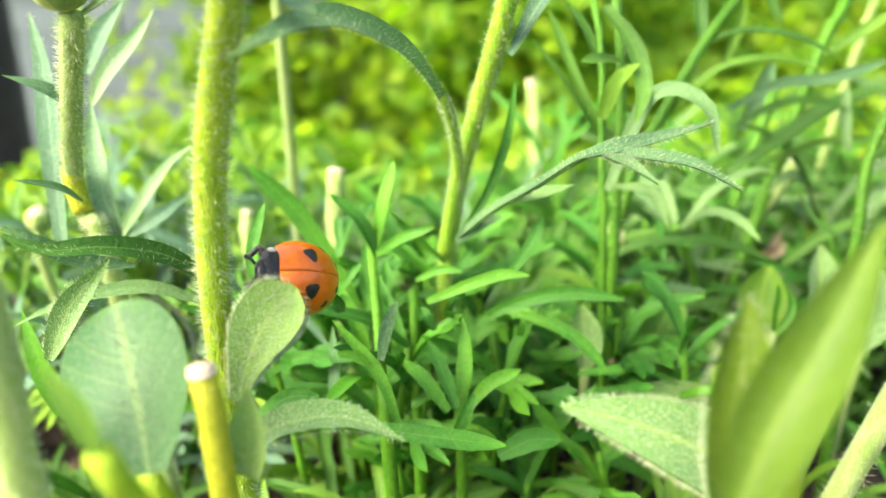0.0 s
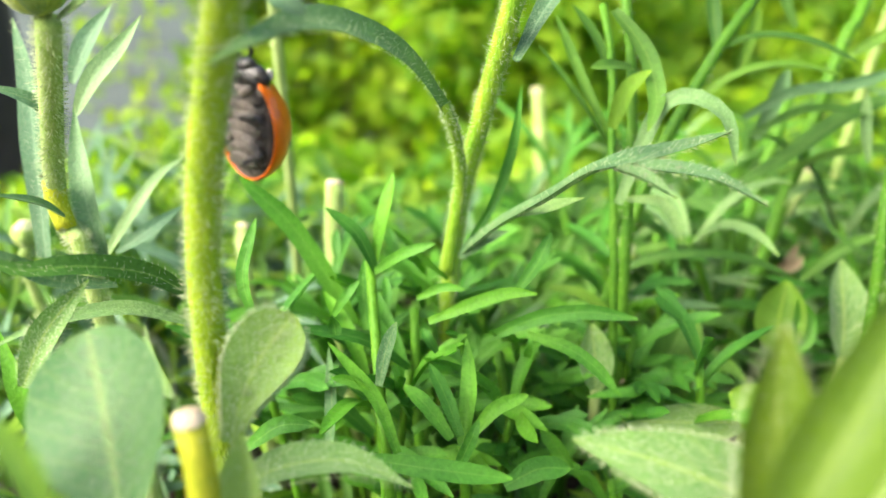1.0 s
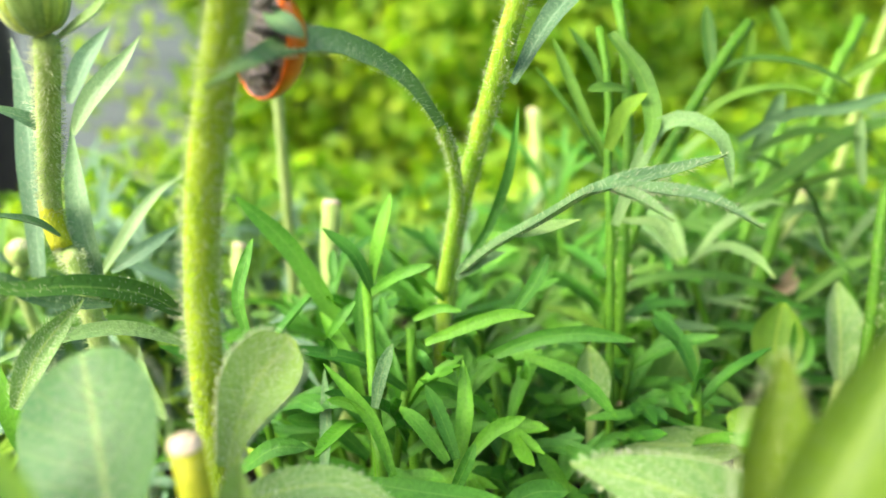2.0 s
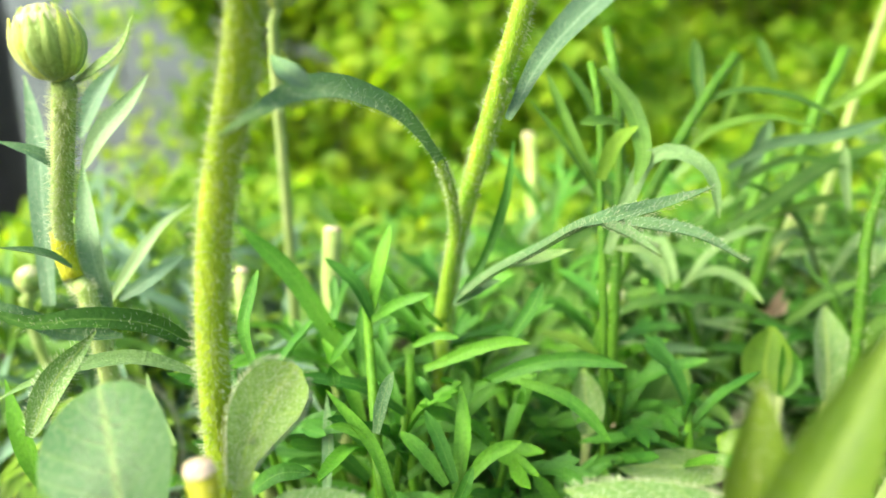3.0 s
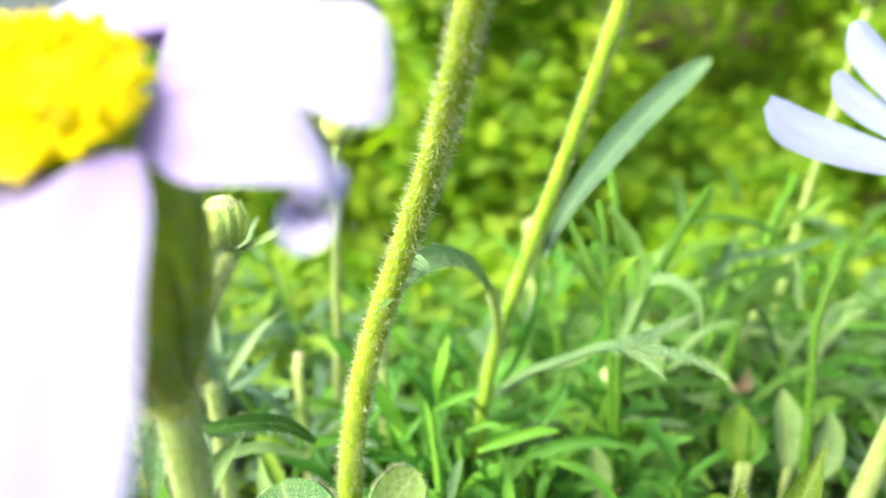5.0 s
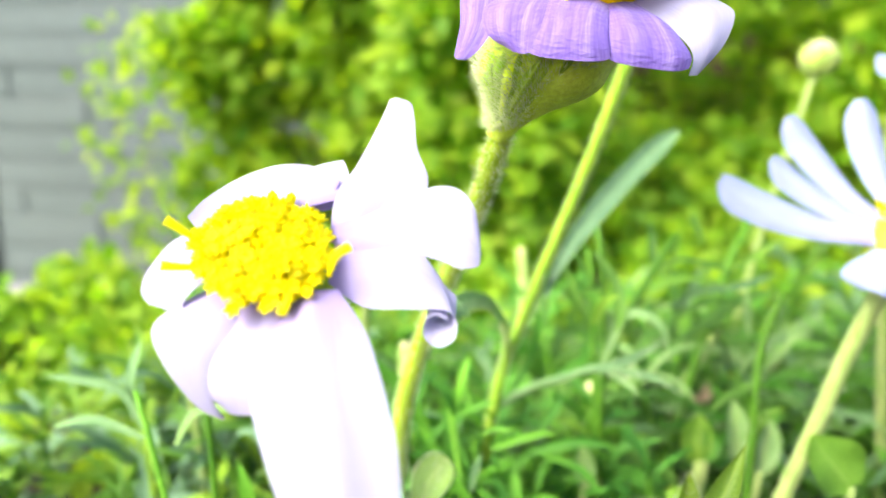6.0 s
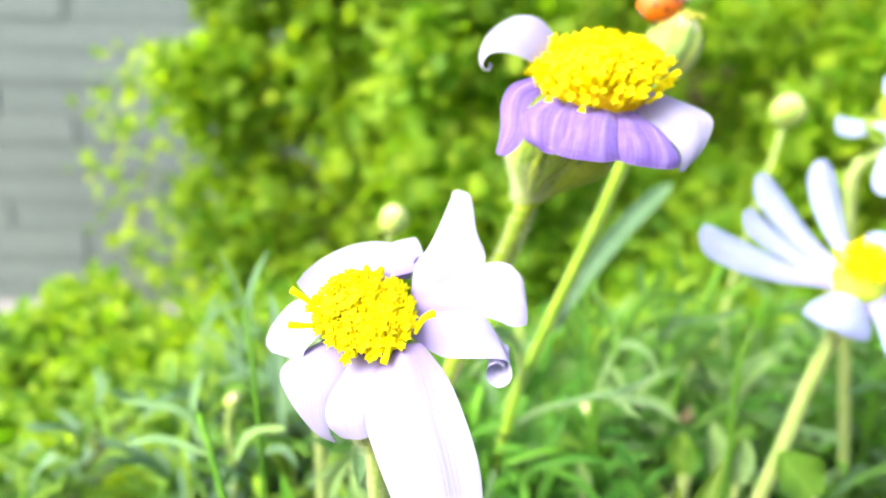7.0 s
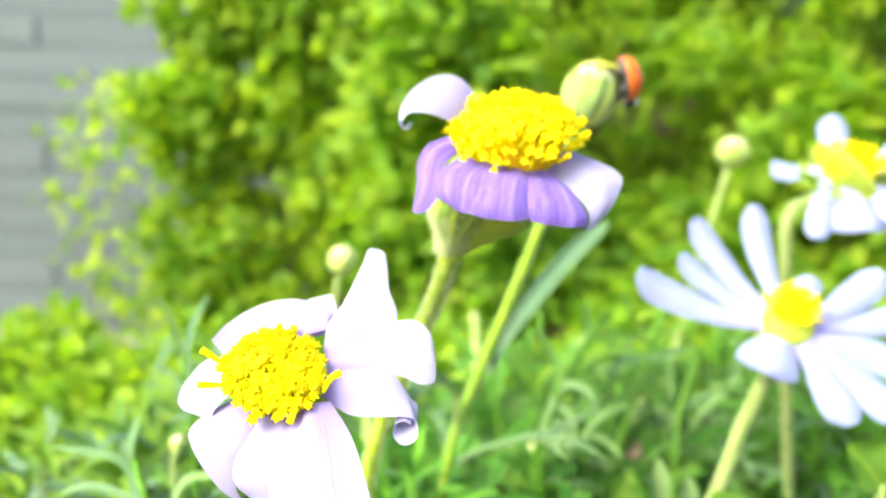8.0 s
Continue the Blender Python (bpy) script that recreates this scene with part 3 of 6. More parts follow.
def ladybird(base):
    """A seven-spot ladybird, 0.62 cm long; head to +y, belly to -z."""
    root = thing("ladybird", base, "orange-red ladybird beetle with black spots climbing a plant", "ladybird")
    o = Vector(base)
    # body underside
    bm = bmesh.new()
    ret = bmesh.ops.create_uvsphere(bm, u_segments=28, v_segments=14, radius=1)
    for v in ret["verts"]:
        q = v.co
        v.co = o + Vector((q.x * 0.225, q.y * 0.315 - 0.045, q.z * (0.06 if q.z < 0 else 0.12) + 0.06))
    body = part("body", bm, M["under"], root, "grey-black segmented underside")
    # belly plates, overlapping towards the tail
    for k in range(7):
        y0 = 0.16 - 0.062 * k
        w = 0.205 * max(0.1, 1 - ((y0 - 0.03) / 0.33) ** 2) ** 0.5
        bm = bmesh.new()
        ret = bmesh.ops.create_uvsphere(bm, u_segments=20, v_segments=8, radius=1)
        for v in ret["verts"]:
            q = v.co
            v.co = o + Vector((q.x * w, y0 + q.y * 0.046 - 0.03 * q.x * q.x, 0.02 - 0.03 * max(0.0, 1 - q.x * q.x) ** 0.5 + q.z * 0.016 - 0.012 * q.y))
        part("belly_plate", bm, M["under"], body)
    # wing cases
    for sgn in (-1, 1):
        bm = bmesh.new()
        ret = bmesh.ops.create_uvsphere(bm, u_segments=40, v_segments=28, radius=1)
        kill = [v for v in ret["verts"] if v.co.z < -0.12 or v.co.x * sgn < -0.001]
        bmesh.ops.delete(bm, geom=kill, context="VERTS")
        for v in bm.verts:
            q = v.co
            rim = 1 + 0.06 * max(0, 0.25 - q.z)
            v.co = o + Vector((q.x * 0.26 * rim + sgn * 0.002, q.y * 0.31 * (0.97 if q.y > 0 else 1.03) - 0.03, q.z * 0.235 + 0.06))
        bmesh.ops.solidify(bm, geom=bm.faces[:], thickness=0.012)
        case = part("wing_case", bm, M["shell"], root, "glossy orange-red wing case")
        for px, py, pr in ((0.13, 0.07, 0.066), (0.195, -0.1, 0.055), (0.09, -0.2, 0.06)):
            bm = bmesh.new()
            n = Vector((px / 0.26 ** 2, py / 0.31 ** 2, max(0.02, 1 - (px / 0.26) ** 2 - (py / 0.31) ** 2) ** 0.5 / 0.235))
            top = o + Vector((sgn * px, py - 0.03, 0.06 + 0.238 * max(0.02, 1 - (px / 0.26) ** 2 - (py / 0.31) ** 2) ** 0.5))
            n = Vector((sgn * n.x, n.y, n.z)).normalized()
            bx, by, bz = basis_of(n)
            hub = bm.verts.new(top + bz * 0.006)
            ring = [bm.verts.new(top + (bx * math.cos(a) + by * math.sin(a)) * pr * (1 + 0.1 * math.sin(3 * a)) - bz * 0.012) for a in [2 * math.pi * k / 14 for k in range(14)]]
            mid = [bm.verts.new(top + (r.co - top) * 0.6 + bz * 0.006) for r in ring]
            for k in range(14):
                bm.faces.new((ring[k], ring[(k + 1) % 14], mid[(k + 1) % 14], mid[k]))
                bm.faces.new((mid[k], mid[(k + 1) % 14], hub))
            part("spot", bm, M["black"], case, "black spot")
    # shield behind the head
    bm = bmesh.new()
    ret = bmesh.ops.create_uvsphere(bm, u_segments=24, v_segments=14, radius=1)
    for v in ret["verts"]:
        q = v.co
        v.co = o + Vector((q.x * 0.175, q.y * 0.085 + 0.25, q.z * 0.07 + 0.09))
    shield = part("shield", bm, M["black"], root, "black neck shield")
    for sgn in (-1, 1):
        bm = bmesh.new()
        ret = bmesh.ops.create_uvsphere(bm, u_segments=12, v_segments=8, radius=1)
        for v in ret["verts"]:
            q = v.co
            v.co = o + Vector((q.x * 0.018 + sgn * 0.146, q.y * 0.036 + 0.27, q.z * 0.026 + 0.12))
        part("pale_patch", bm, M["cream"], shield, "cream patch")
    bm = bmesh.new()
    ret = bmesh.ops.create_uvsphere(bm, u_segments=18, v_segments=12, radius=1)
    for v in ret["verts"]:
        q = v.co
        v.co = o + Vector((q.x * 0.09, q.y * 0.05 + 0.315, q.z * 0.05 + 0.075))
    head = part("head", bm, M["black"], root, "black head")
    for sgn in (-1, 1):
        part("antenna", tube(bmesh.new(), [o + Vector((sgn * 0.045, 0.37, 0.07)), o + Vector((sgn * 0.08, 0.4, 0.06)), o + Vector((sgn * 0.1, 0.42, 0.03))], 0.01, 0.014, 6, 6), M["black"], head)
        for py, ty in ((0.17, 0.24), (0.05, 0.05), (-0.08, -0.16)):
            pts = [o + Vector((sgn * 0.05, py, 0.0)), o + Vector((sgn * 0.14, (py + ty) / 2, -0.025)), o + Vector((sgn * 0.2, ty, -0.035)), o + Vector((sgn * 0.15, ty * 1.15, -0.07)), o + Vector((sgn * 0.14, ty * 1.25, -0.11))]
            part("leg", tube(bmesh.new(), pts, 0.034, 0.014, 8, 12), M["under"], root)
    return root

# ---- the setting ----
def ground_height(x, y):
    """The bed is a low mound that falls away behind and to the side."""
    d = max(0.0, (y - 17) / 22, (-x - 11) / 14, (x - 24) / 30, (-y - 22) / 30)
    k = min(1.0, d)
    return -22.0 * k * k * (3 - 2 * k)


def ground():
    bm = bmesh.new()
    axis = [-6000, -1500, -400, -150] + [-90 + 5 * i for i in range(8)] + [-50 + 1.0 * i for i in range(101)] + [55 + 6 * i for i in range(8)] + [150, 400, 1500, 6000]
    grid = []
    for y in axis:
        row = []
        for x in axis:
            z = ground_height(x, y)
            if abs(x) < 60 and abs(y) < 60:
                z += 0.5 * noise.noise(Vector((x * 0.35, y * 0.35, 0))) + 0.25 * noise.noise(Vector((x, y, 3)))
            row.append(bm.verts.new((x, y, z - 0.3)))
        grid.append(row)
    for a, b in zip(grid, grid[1:]):
        for k in range(len(axis) - 1):
            bm.faces.new((a[k], a[k + 1], b[k + 1], b[k]))
    g = solo("ground", bm, M["soil"], "dark crumbly garden soil", "ground", "", "structure")
    bm = bmesh.new()
    for _ in range(900):
        x, y = rng.uniform(-8, 12), rng.uniform(2, 17)
        r = rng.uniform(0.05, 0.28)
        ret = bmesh.ops.create_icosphere(bm, subdivisions=1, radius=r)
        c = Vector((x, y, ground_height(x, y) - 0.25 + 0.3 * r))
        for v in ret["verts"]:
            v.co = c + v.co * rng.uniform(0.7, 1.25)
    part("crumbs", bm, M["clod"], g, "brown soil crumbs", "stuff", False)


def wall():
    """Thin grey bricks with pale joints, far behind."""
    root = thing("wall_north", (-30, 80, -26), "grey brick garden wall with thin pale joints", "wall", "", "structure")
    bm = bmesh.new()
    bmesh.ops.create_cube(bm, size=1.0)
    for v in bm.verts:
        v.co = Vector((v.co.x * 240 + 20, 86 + v.co.y * 13.5, 12 + v.co.z * 76))
    part("mortar", bm, M["mortar"], root, "pale mortar", "", False)
    bm = bmesh.new()
    ret = bmesh.ops.create_cube(bm, size=1.0)
    for v in ret["verts"]:
        v.co = Vector((v.co.x * 44.5, v.co.y * 2.0, v.co.z * 3.2))
    bmesh.ops.bevel(bm, geom=bm.edges[:], offset=0.12, segments=1, affect="EDGES")
    me = mesh_of("brick", bm, M["brick"], Vector((0, 0, 0)), False)
    o = ORIGIN[root]
    for j in range(20):
        for i in range(4):
            ob = new("brick", me)
            ob.parent = root
            x = -78 + 44.9 * i + (0, 19, 31, 9)[j % 4]
            ob.location = (Vector((x, 80 + rng.uniform(-0.12, 0.12), -24 + 3.5 * j)) - o) * CM


def timber():
    root = thing("timber_edging", (20, 45, -24), "weathered brown timber board edging the bed", "edging")
    bm = bmesh.new()
    bmesh.ops.create_cube(bm, size=1.0)
    for v in bm.verts:
        v.co = Vector((28 + v.co.x * 62, 46 + v.co.y * 3, 8.4 + v.co.z * 2.6))
    bmesh.ops.bevel(bm, geom=bm.edges[:], offset=0.3, segments=2, affect="EDGES")
    part("board", bm, M["timber"], root, "", "", False)
    for x in (2, 26, 52):
        bm = bmesh.new()
        bmesh.ops.create_cube(bm, size=1.0)
        for v in bm.verts:
            v.co = Vector((x + v.co.x * 3, 49.2 + v.co.y * 3, -8 + v.co.z * 34))
        bmesh.ops.bevel(bm, geom=bm.edges[:], offset=0.25, segments=2, affect="EDGES")
        part("post", bm, M["timber"], root, "", "", False)


def paving():
    """Pale concrete slabs on the lower ground beside the bed."""
    root = thing("pavement", (-50, 50, -22), "pale grey concrete paving slabs beside the bed", "pavement", "", "structure")
    bm = bmesh.new()
    ret = bmesh.ops.create_cube(bm, size=1.0)
    for v in ret["verts"]:
        v.co = Vector((v.co.x * 19.6, v.co.y * 19.6, v.co.z * 2.4))
    bmesh.ops.bevel(bm, geom=bm.edges[:], offset=0.3, segments=1, affect="EDGES")
    me = mesh_of("slab", bm, M["slab"], Vector((0, 0, 0)), False)
    for i in range(5):
        for j in range(7):
            ob = new("slab", me)
            ob.parent = root
            ob.location = (Vector((-35 - 20 * i, 69 - 20 * j, -21.6 + rng.uniform(-0.1, 0.1))) - ORIGIN[root]) * CM


def dark_pot():
    root = thing("plant_pot", (-51, 55, -22), "dark plastic plant pot standing beside the bed", "pot")
    bm = bmesh.new()
    tube(bm, [(-51, 55, -22.4), (-51, 55, -8), (-51, 55, 10)], 6.5, 8.0, 28, 10)
    part("body", bm, M["dark_pot"], root)
    bm = bmesh.new()
    tube(bm, [(-51, 55, 9.6), (-51, 55, 10.6), (-51, 55, 11.6)], 8.6, 8.6, 28, 3)
    part("rim", bm, M["dark_pot"], root)


def leaf_cloud(bm, count, spot, size, r, shape=0.62):
    """Many small cupped leaves of six faces each."""
    uv = bm.loops.layers.uv.verify()
    for _ in range(count):
        c = spot(r)
        d = Vector((r.gauss(0, 1), r.gauss(-0.5, 0.8), r.gauss(0.1, 0.7))).normalized()
        nrm = Vector((r.gauss(0, 0.6), r.gauss(-0.5, 0.6), r.gauss(0.9, 0.5))).normalized()
        s = d.cross(nrm).normalized()
        nrm = s.cross(d)
        ln = size * r.uniform(0.6, 1.3)
        w = ln * shape * r.uniform(0.8, 1.15)
        vs = []
        for f, g in ((0.0, 0.12), (0.3, 0.9), (0.62, 1.0), (0.88, 0.55), (1.0, 0.08)):
            b = c + d * (ln * f) - nrm * (0.25 * ln * f * f)
            vs.append([bm.verts.new(b + s * (0.5 * w * g * u) + nrm * (0.1 * w * abs(u) * g)) for u in (-1, 0, 1)])
        fs = (0, 0.3, 0.62, 0.88, 1)
        for i in range(4):
            for k in (0, 1):
                f = bm.faces.new((vs[i][k], vs[i][k + 1], vs[i + 1][k + 1], vs[i + 1][k]))
                for lp, q in zip(f.loops, ((k / 2, fs[i]), (k / 2 + 0.5, fs[i]), (k / 2 + 0.5, fs[i + 1]), (k / 2, fs[i + 1]))):
                    lp[uv].uv = q


def shrub(base, clumps, size, counts, label, seed, dark=0.4, shape=0.62, thick=0.05):
    """A leafy bush: woody branches to each clump and a crown of separate leaves."""
    r = random.Random(seed)
    root = thing("shrub", base, label, "shrub", "shrubs behind the bed")
    b = Vector(base)
    for c, rad in clumps:
        mid = b.lerp(Vector(c), 0.5) + Vector((r.uniform(-1, 1), r.uniform(-1, 1), 1.5))
        part("branch", tube(bmesh.new(), [b, mid, c], thick, thick * 0.35, 7, 10), M["twig"], root)

    def spot(q):
        c, rad = q.choice(weighted)
        v = Vector((q.gauss(0, 1), q.gauss(0, 1), q.gauss(0, 1))).normalized() * rad * q.uniform(0.45, 1.0) ** 0.6
        return Vector(c) + v

    weighted = [k for k in clumps for _ in range(max(1, int(k[1] ** 2)))]
    for mat, part_of in (("shrub_leaf", 1 - dark), ("shrub_dark", dark)):
        bm = bmesh.new()
        leaf_cloud(bm, int(counts * part_of), spot, size, r, shape)
        part("foliage", bm, M[mat], root, "small fresh green leaves", "stuff")


ground()
wall()
timber()
paving()
dark_pot()
R0 = random.Random(3)


def clump_row(x0, x1, y0, y1, z0, z1, n, r0, r1):
    """Clumps spread evenly over a bank, each a little off its place."""
    w, h = x1 - x0, z1 - z0
    cols = max(1, round((n * w / h) ** 0.5))
    rows = max(1, round(n / cols))
    res = []
    for a in range(cols):
        for b in range(rows):
            x = x0 + w * (a + 0.5 + R0.uniform(-0.55, 0.55)) / cols
            z = z0 + h * (b + 0.5 + R0.uniform(-0.55, 0.55)) / rows
            res.append(((x, R0.uniform(y0, y1), z), R0.uniform(r0, r1)))
    return res


shrub((-8, 34, -22), clump_row(-16.2, 2, 33, 35.5, -12, 22, 120, 1.6, 2.6), 0.95, 19000, "dense bush of small rounded bright green leaves", 11, 0.12)
shrub((7, 33, -20), clump_row(0, 16, 28, 37, -12, 4.5, 46, 1.4, 2.8), 0.98, 8000, "low dense bush of small rounded yellow-green leaves", 12, 0.45)
shrub((8, 50, -22), clump_row(-2, 20, 49, 54, 12, 30, 30, 3.0, 4.8), 1.64, 5320, "taller bush with pointed bright green leaves", 13, 0.15, 0.42)
shrub((18, 42, -20), clump_row(6, 34, 39, 43, 2, 15, 34, 1.6, 3.0), 1.23, 3600, "open bush with fern-like pointed leaves", 20, 0.3, 0.35)
shrub((28, 36, -20), clump_row(17, 42, 30, 42, -12, 24, 84, 1.8, 3.4), 1.4, 10500, "leafy bush with fresh pointed leaves", 14, 0.4, 0.45)
shrub((-17, 24, -10), clump_row(-25, -8, 18, 27, -7.5, -2.0, 36, 1.5, 2.5), 0.70, 8600, "creeping ground cover of tiny lime green leaves", 15, 0.2, 0.7)
shrub((-2, 20, -3), clump_row(-9, 11, 16, 24, -4, 0.8, 32, 1.4, 2.4), 0.66, 6440, "creeping ground cover of tiny rounded leaves", 16, 0.60, 0.7)
shrub((-21, 33, -18), clump_row(-20, -15.5, 30, 37, -9, 10, 20, 1.6, 2.8), 0.7, 420, "sparse edge of the bush with tiny yellow-green leaves", 17, 0.1, 0.7, 0.02)
shrub((-13, 14, -2), clump_row(-19, -7.5, 7, 18, -2.5, -0.4, 30, 1.2, 2.0), 0.66, 9000, "low mat of tiny lime green leaves", 18, 0.15, 0.7)
shrub((16, 62, -22), clump_row(-10, 50, 60, 68, -14, 38, 80, 4.5, 7.0), 2.46, 7279, "dense hedge of larger leaves at the back", 19, 0.15, 0.5)

shrub((-10, 17, -2), clump_row(-15, -6, 13.5, 20, -1.6, 0.0, 26, 1.0, 1.7), 0.7, 4600, "low carpet of tiny fresh green leaves", 28, 0.35, 0.7, 0.05)
shrub((0, 27, -14), clump_row(-4, 2.5, 25.5, 28, -8, 14, 26, 1.3, 2.2), 0.95, 3300, "upright shoots with small fresh green leaves", 29, 0.5, 0.6, 0.04)


# ---- the purple daisy with the thick stem ----
def purple_daisy():
    root = thing("daisy", (-2.05, 3.95, -0.2), "daisy with reflexed purple petals on a thick bristly stem", "flower", "daisies")
    line = [(-2.05, 3.95, -0.2), (-2.02, 4.0, 2.4), (-1.97, 3.98, 4.08), (-1.82, 3.96, 5.16), (-1.48, 3.86, 6.24), (-1.22, 3.5, 7.0), (-1.06, 3.1, 7.55), (-0.95, 2.82, 8.02)]
    stem(root, line, 0.1, 0.094, "stem", 8000, 0.055, n=40)
    c, nor = (-0.36, 2.65, 9.14), (-0.1, -0.4, 0.9)
    involucre(root, (-0.47, 2.69, 8.90), (-0.12, -0.15, 1.0), line[-1], 0.48, 15, "involucre_light", 6000, 0.3, 0.12, "bract_light")
    disc(root, c, nor, 0.53, 0.56, 320, 0.25, 0.78)
    sheet(root, [(-0.65, 3.03, 9.47), (-0.87, 3.16, 9.77), (-1.11, 3.11, 9.82), (-1.35, 2.97, 9.70), (-1.48, 2.82, 9.52), (-1.49, 2.76, 9.37), (-1.42, 2.76, 9.28), (-1.37, 2.80, 9.34)], [(-0.86, 2.77, 9.28), (-1.04, 2.64, 9.39), (-1.24, 2.56, 9.45), (-1.40, 2.51, 9.44), (-1.47, 2.49, 9.35), (-1.44, 2.48, 9.29), (-1.40, 2.50, 9.32), (-1.41, 2.52, 9.36)], "petal_white", 0.06, 40, 10, 0.0, 0.0)
    sheet(root, [(-0.96, 2.61, 9.25), (-1.20, 2.45, 9.16), (-1.29, 2.28, 9.00), (-1.29, 2.15, 8.80), (-1.33, 2.08, 8.57)], [(-0.92, 2.42, 9.10), (-1.05, 2.20, 8.99), (-1.06, 2.04, 8.79), (-1.15, 2.02, 8.64), (-1.24, 2.04, 8.56)], "petal_purple", 0.1, 26, 10, 0.03, 0.02)
    sheet(root, [(-0.89, 2.41, 9.07), (-1.11, 2.10, 8.93), (-1.14, 2.01, 8.82), (-1.09, 1.97, 8.72), (-0.98, 1.96, 8.65)], [(-0.59, 2.29, 8.99), (-0.70, 2.02, 8.93), (-0.75, 1.88, 8.79), (-0.79, 1.84, 8.67), (-0.81, 1.83, 8.60)], "petal_purple", 0.1, 24, 12, 0.02, 0.05)
    sheet(root, [(-0.69, 2.29, 8.99), (-0.75, 2.04, 8.93), (-0.80, 1.89, 8.77), (-0.83, 1.85, 8.67), (-0.85, 1.85, 8.60)], [(-0.22, 2.24, 8.93), (-0.30, 1.98, 8.87), (-0.32, 1.84, 8.75), (-0.31, 1.80, 8.65), (-0.29, 1.80, 8.56)], "petal_purple", 0.1, 24, 12, 0.015, 0.05)
    sheet(root, [(-0.33, 2.25, 8.93), (-0.34, 2.00, 8.86), (-0.34, 1.86, 8.74), (-0.33, 1.82, 8.64), (-0.30, 1.82, 8.56)], [(-0.06, 2.30, 8.96), (0.11, 2.06, 8.82), (0.20, 1.95, 8.70), (0.25, 1.90, 8.60), (0.22, 1.88, 8.50)], "petal_purple", 0.1, 24, 12, 0.02, 0.05)
    sheet(root, [(0.13, 2.71, 9.15), (0.43, 2.54, 9.05), (0.61, 2.42, 8.96), (0.62, 2.29, 8.87), (0.51, 2.12, 8.68), (0.32, 1.98, 8.49)], [(-0.08, 2.41, 8.98), (0.03, 2.20, 8.88), (0.13, 2.09, 8.79), (0.23, 1.99, 8.69), (0.27, 1.95, 8.60), (0.25, 1.92, 8.49)], "petal_white", 0.08, 30, 10, 0.01, 0.0)
    petal(root, [(-0.27, 3.36, 9.49), (-0.12, 3.68, 9.52), (-0.01, 3.91, 9.41), (0.04, 3.90, 9.17)], 0.45, "petal_purple", prof_wide, (0.1, 0.8, 0.5), 0.05)
    # the cut stub and the leaves low on the stem
    cut_stem(root, [(-1.48, 2.69, -0.2)] + [(-1.52, 2.86, 3.67), (-1.53, 2.89, 3.97), (-1.55, 2.91, 4.27)], 0.078, "stem_yellow", 120)
    leaf(root, [(-1.66, 3.47, 3.72), (-1.65, 3.60, 3.87), (-1.57, 3.78, 4.08), (-1.40, 3.94, 4.28)], 0.4, "leaf_soft", prof_spoon, down=1600, up=(0.25, -1, 0.35), fold=0.12, label="downy spoon-shaped leaf")
    leaf(root, [(-1.44, 2.97, 3.58), (-1.40, 3.04, 3.90), (-1.39, 3.06, 4.09)], 0.24, "leaf_soft", prof_ovate, down=120, up=(0, -1, 0.3), fold=0.2)
    leaf(root, [(-1.76, 3.43, 3.35), (-1.41, 3.50, 3.55), (-1.03, 3.56, 3.57), (-0.67, 3.55, 3.42)], 0.22, "leaf_soft", prof_lance, down=500, up=(0, -0.5, 1), fold=0.2)
    return root


